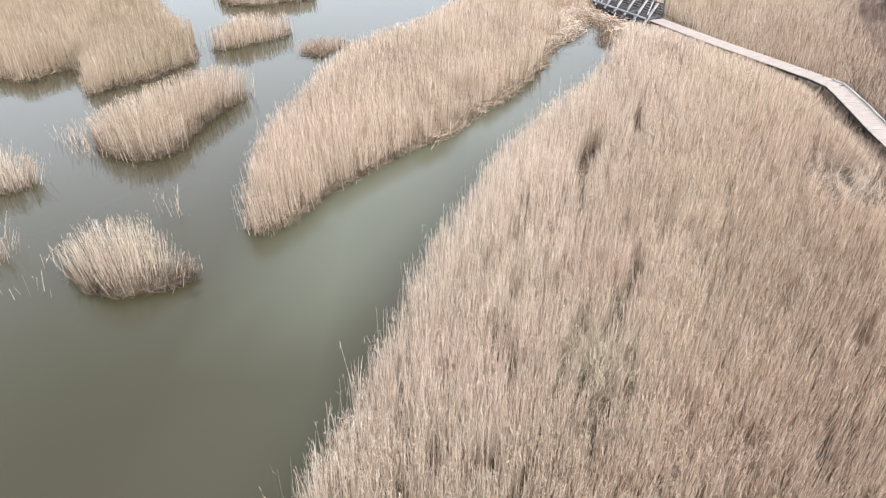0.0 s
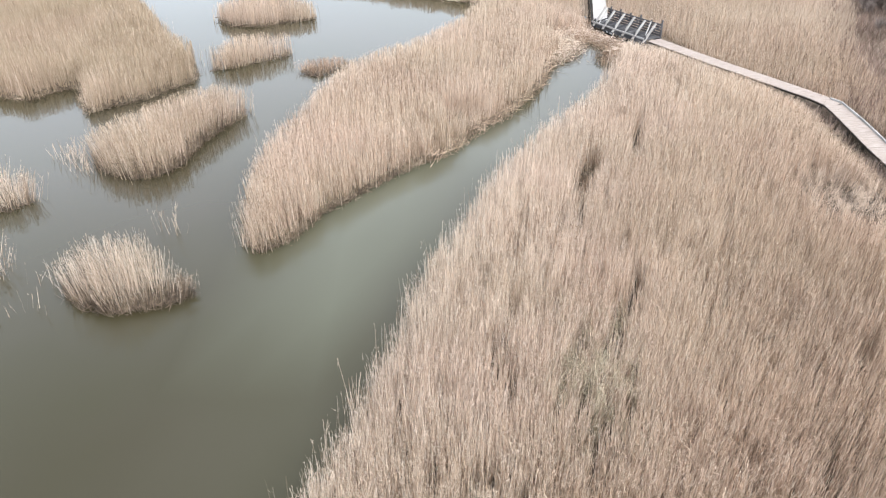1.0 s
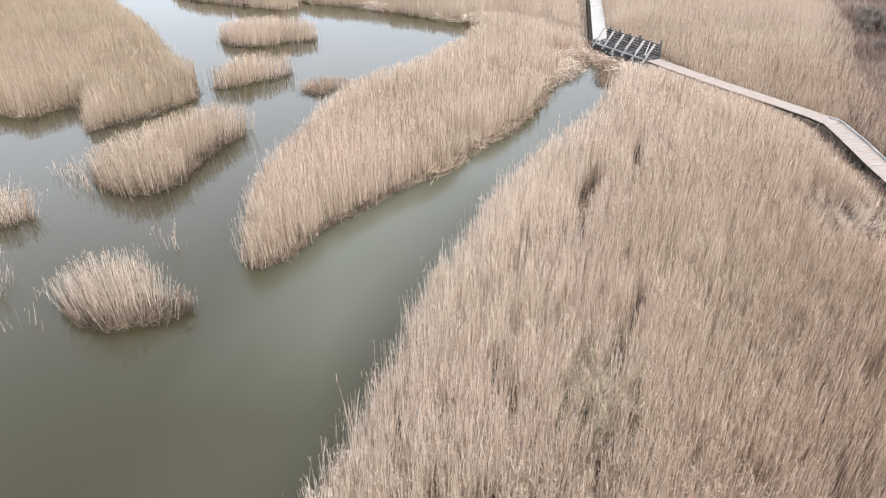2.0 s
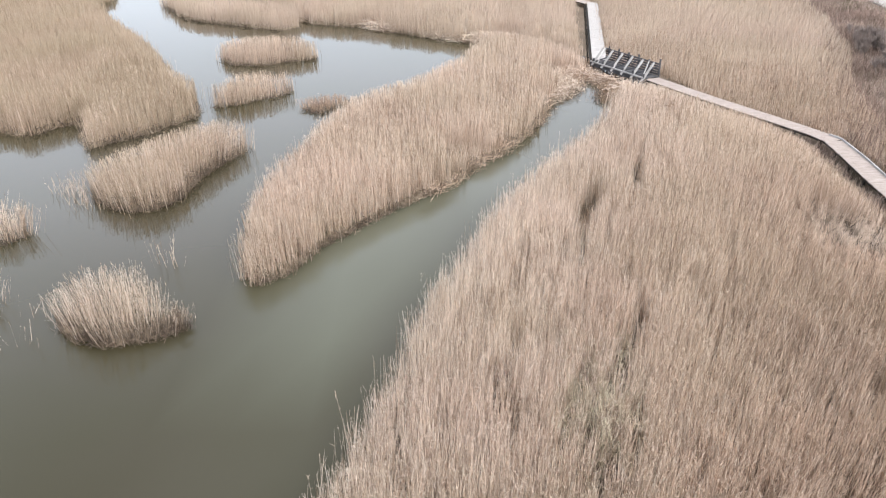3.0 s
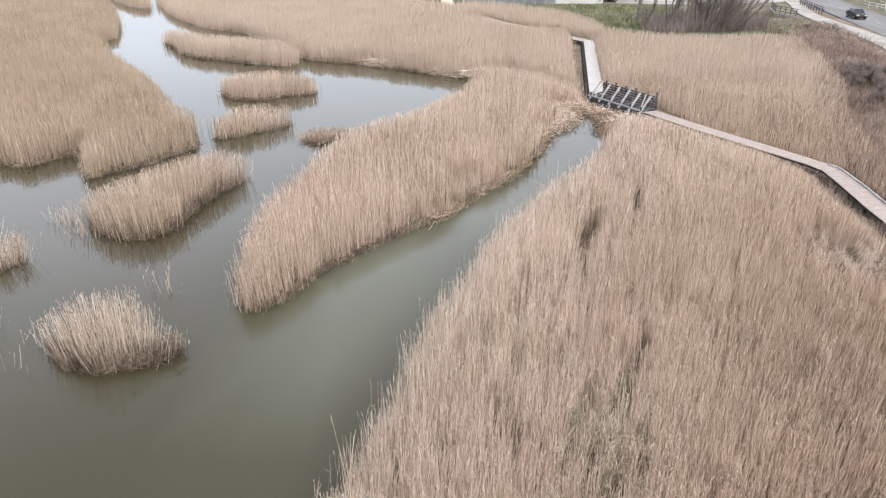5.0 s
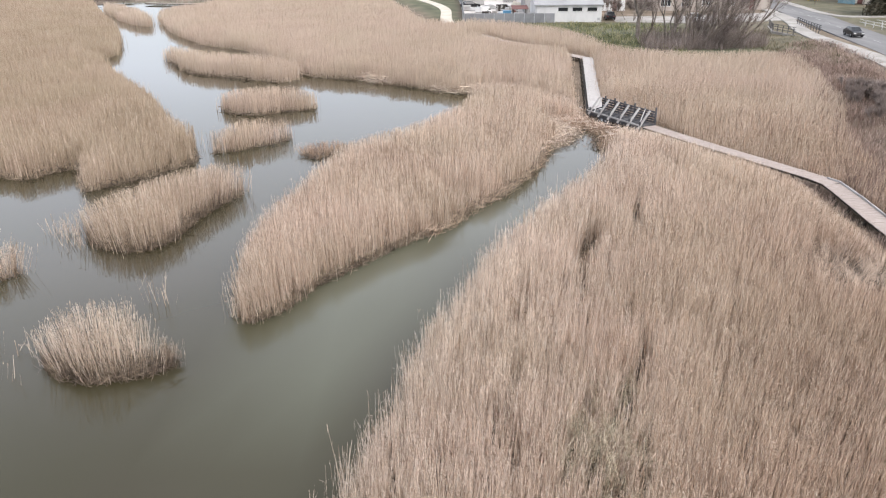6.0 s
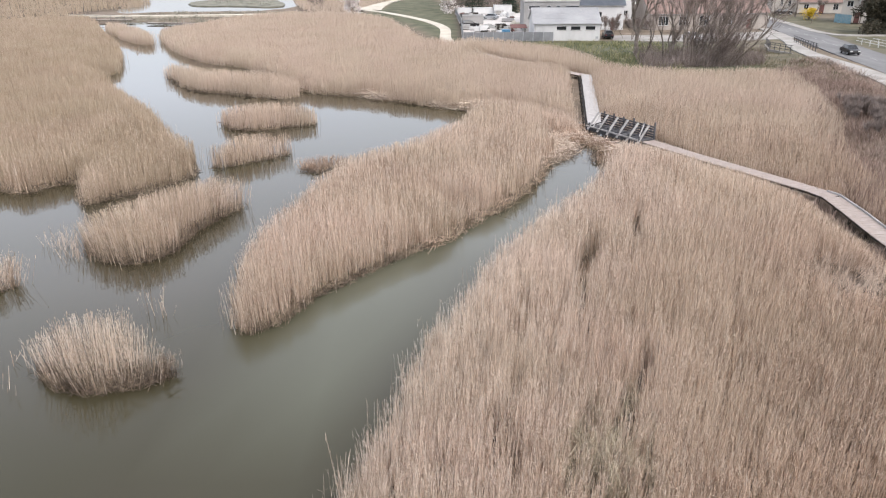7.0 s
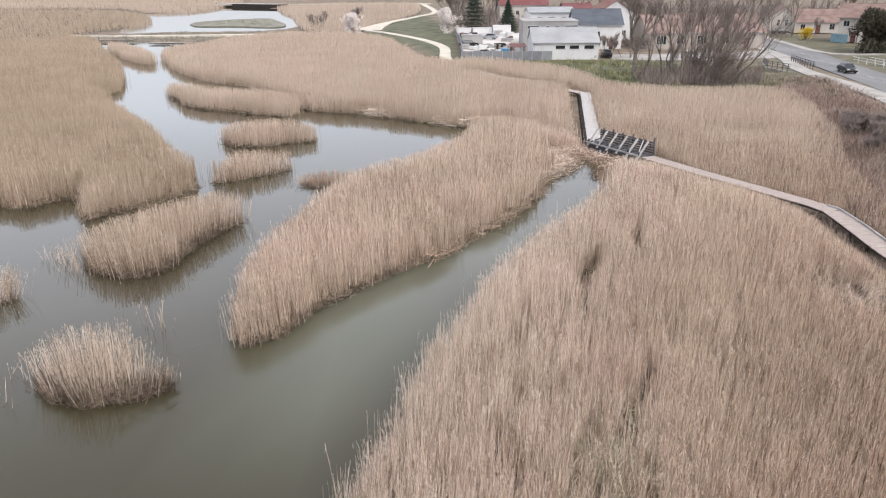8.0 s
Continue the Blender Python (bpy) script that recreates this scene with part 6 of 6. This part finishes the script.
low_growth("scrub", [(32, 20), (32.6, 48), (35.6, 62), (40.8, 73), (42.5, 79), (47.2, 93), (46, 100), (50, 104), (54, 100), (54, 90), (50, 76), (46, 60), (42, 30)], 38, 0.75, 0.032, SCRUB, "brown tangled scrub on the bank", 51)
low_growth("matted_growth", [(33, 25), (34, 48), (37.5, 62), (43, 79), (47, 95), (50, 106), (57, 114), (59.6, 111), (57.2, 95), (52.6, 80), (47, 55), (44, 25)], 34, 0.5, 0.036, HEATH, "matted purplish-brown dead stems on the bank", 50, 0.7)
# Upright dark stems stand for the shade inside the clump and islet edge.
low_growth("dead_stems", CLUMP, 110, 0.75, 0.016, DARK_LITTER, "dark stems that stand for shade at the foot of the reed clump", 47, 0.2)
low_growth("dead_stems", [(-22.2, 41.9), (-21.3, 40.4), (-20, 39.4), (-18.5, 38.9), (-17.4, 39.2), (-16.7, 40.6), (-16.5, 43.3), (-15.6, 46.3), (-16.6, 46.6), (-17.8, 43), (-18.6, 41), (-20.4, 41.2), (-21.2, 42.6)], 80, 0.75, 0.018, DARK_LITTER, "dark stems that stand for shade along the islet's edge", 48, 0.2)
low_growth("edge_growth", [(26.0, 48.6), (26.95, 48.0), (26.85, 44.5), (26.4, 40.2), (25.7, 26), (24.9, 26), (25.6, 40), (26.0, 45)], 60, 0.62, 0.02, HEATH, "brown broken stems beside the boardwalk", 49, 0.4)
low_growth("dry_grass", [(50, 104), (56, 106), (58.5, 116), (56, 128), (48, 122), (46, 108)], 14, 0.35, 0.045, TURF, "dry yellowish grass on the bank", 52)
low_growth("dry_grass", [(50, 78), (54, 92), (56.5, 100), (58.5, 112), (55.5, 112), (51, 98), (46, 78), (44, 60)], 14, 0.35, 0.045, TURF, "dry brown grass verge", 53)
low_growth("green_weeds", [(21, 108), (25.5, 107.5), (36, 102), (33, 112), (30, 120), (22, 130), (18, 133), (20, 120)], 13, 0.55, 0.08, WEED, "fresh green weeds at the reed edge", 54)
low_growth("green_weeds", [(22, 128), (30, 120), (34, 114), (46, 116), (46, 128), (34, 139), (8, 140.5), (10, 137)], 10, 0.4, 0.1, WEED, "rough green grass before the workshop", 59)
low_growth("woodland_brush", [(5, 232), (20, 224), (60, 214), (110, 222), (160, 210), (170, 300), (60, 320), (10, 320)], 1.4, 3.2, 0.12, TWIG, "brown leafless underwood of the far wood", 61, 0.3)
low_growth("scrub", [(31, 105), (36, 106.6), (46, 107.5), (50, 112), (45, 118), (32, 117)], 32, 1.9, 0.035, TWIG, "brown undergrowth beneath the willow", 55)
def pond_islet():
    bm = bmesh.new()
    q = smooth_outline(POND_ISLE, 3.0, 0.8, 5)
    top, foot = [bm.verts.new((x, y, 0.3)) for x, y in q], [bm.verts.new((x * 1.004, y, -0.5)) for x, y in q]
    bm.faces.new(top)
    for i in range(len(q)):
        bm.faces.new((top[i], foot[i], foot[(i + 1) % len(q)], top[(i + 1) % len(q)]))
    bmesh.ops.recalc_face_normals(bm, faces=bm.faces[:])
    tagged(new("islet_ground", mesh_of("islet_ground", bm, GREY_GRASS)), "low grassy islet ground in the pond", "islet", kind="structure")


pond_islet()
low_growth("dry_grass", POND_ISLE, 2.4, 0.4, 0.25, GREY_GRASS, "grass-covered islet in the pond", 56)
low_growth("dry_grass", [(-95, 222), (-89, 231), (-80.7, 237.5), (-67.6, 236), (-52, 238), (-46, 222), (-60.7, 211), (-58, 190), (-64, 187.3), (-70, 188), (-79, 196), (-90, 208)], 2.5, 0.5, 0.2, GREY_GRASS, "short brown growth on the low dike", 57)
low_growth("scrub", [(31.5, 36), (33, 49.5), (36.5, 62), (42, 78.5), (46, 92), (45, 97), (43.4, 92), (38.6, 78), (32.6, 62), (29.6, 50), (28.9, 44), (28.6, 36)], 34, 1.1, 0.03, SCRUB, "brown stems mixed into the reed edge", 58, 0.25)
for i, (x, y, h) in enumerate(((45.8, 73.5, 2.6), (47.4, 77.5, 1.8), (44.6, 66, 2.6), (44.9, 69.5, 2.4), (41.6, 62.5, 2.2), (39.8, 58, 1.8), (43.4, 72.0, 2.2), (43.2, 67.6, 2.4), (41.6, 65.2, 2.0), (46.2, 79.5, 1.6), (44.8, 76.0, 1.7))):
    bare_tree(x, y, float(ground_at(x, y)), h, "low dark leafless bush on the bank", 160 + i, stems=9, spread=0.6, lean=1.0, depth=2, per=14, thick=0.04, twig=0.7, tw=0.015, name="bare_shrub")


def garden_fence():
    ob = thing("garden_fence", pose(91.6, 172.0, 1.2, 0, 0, -70), "pale blue painted garden fence before the house", "fence")
    for i in range(11):
        part("board", box(i * 0.42, i * 0.42 + 0.36, -0.02, 0.02, 0.1, 2.0 + 0.05 * (i % 2), bevel=0.008), TEAL, ob)
    for z in (0.4, 1.7):
        part("rail", box(0, 4.6, 0.022, 0.08, z, z + 0.09), TEAL, ob)


garden_fence()
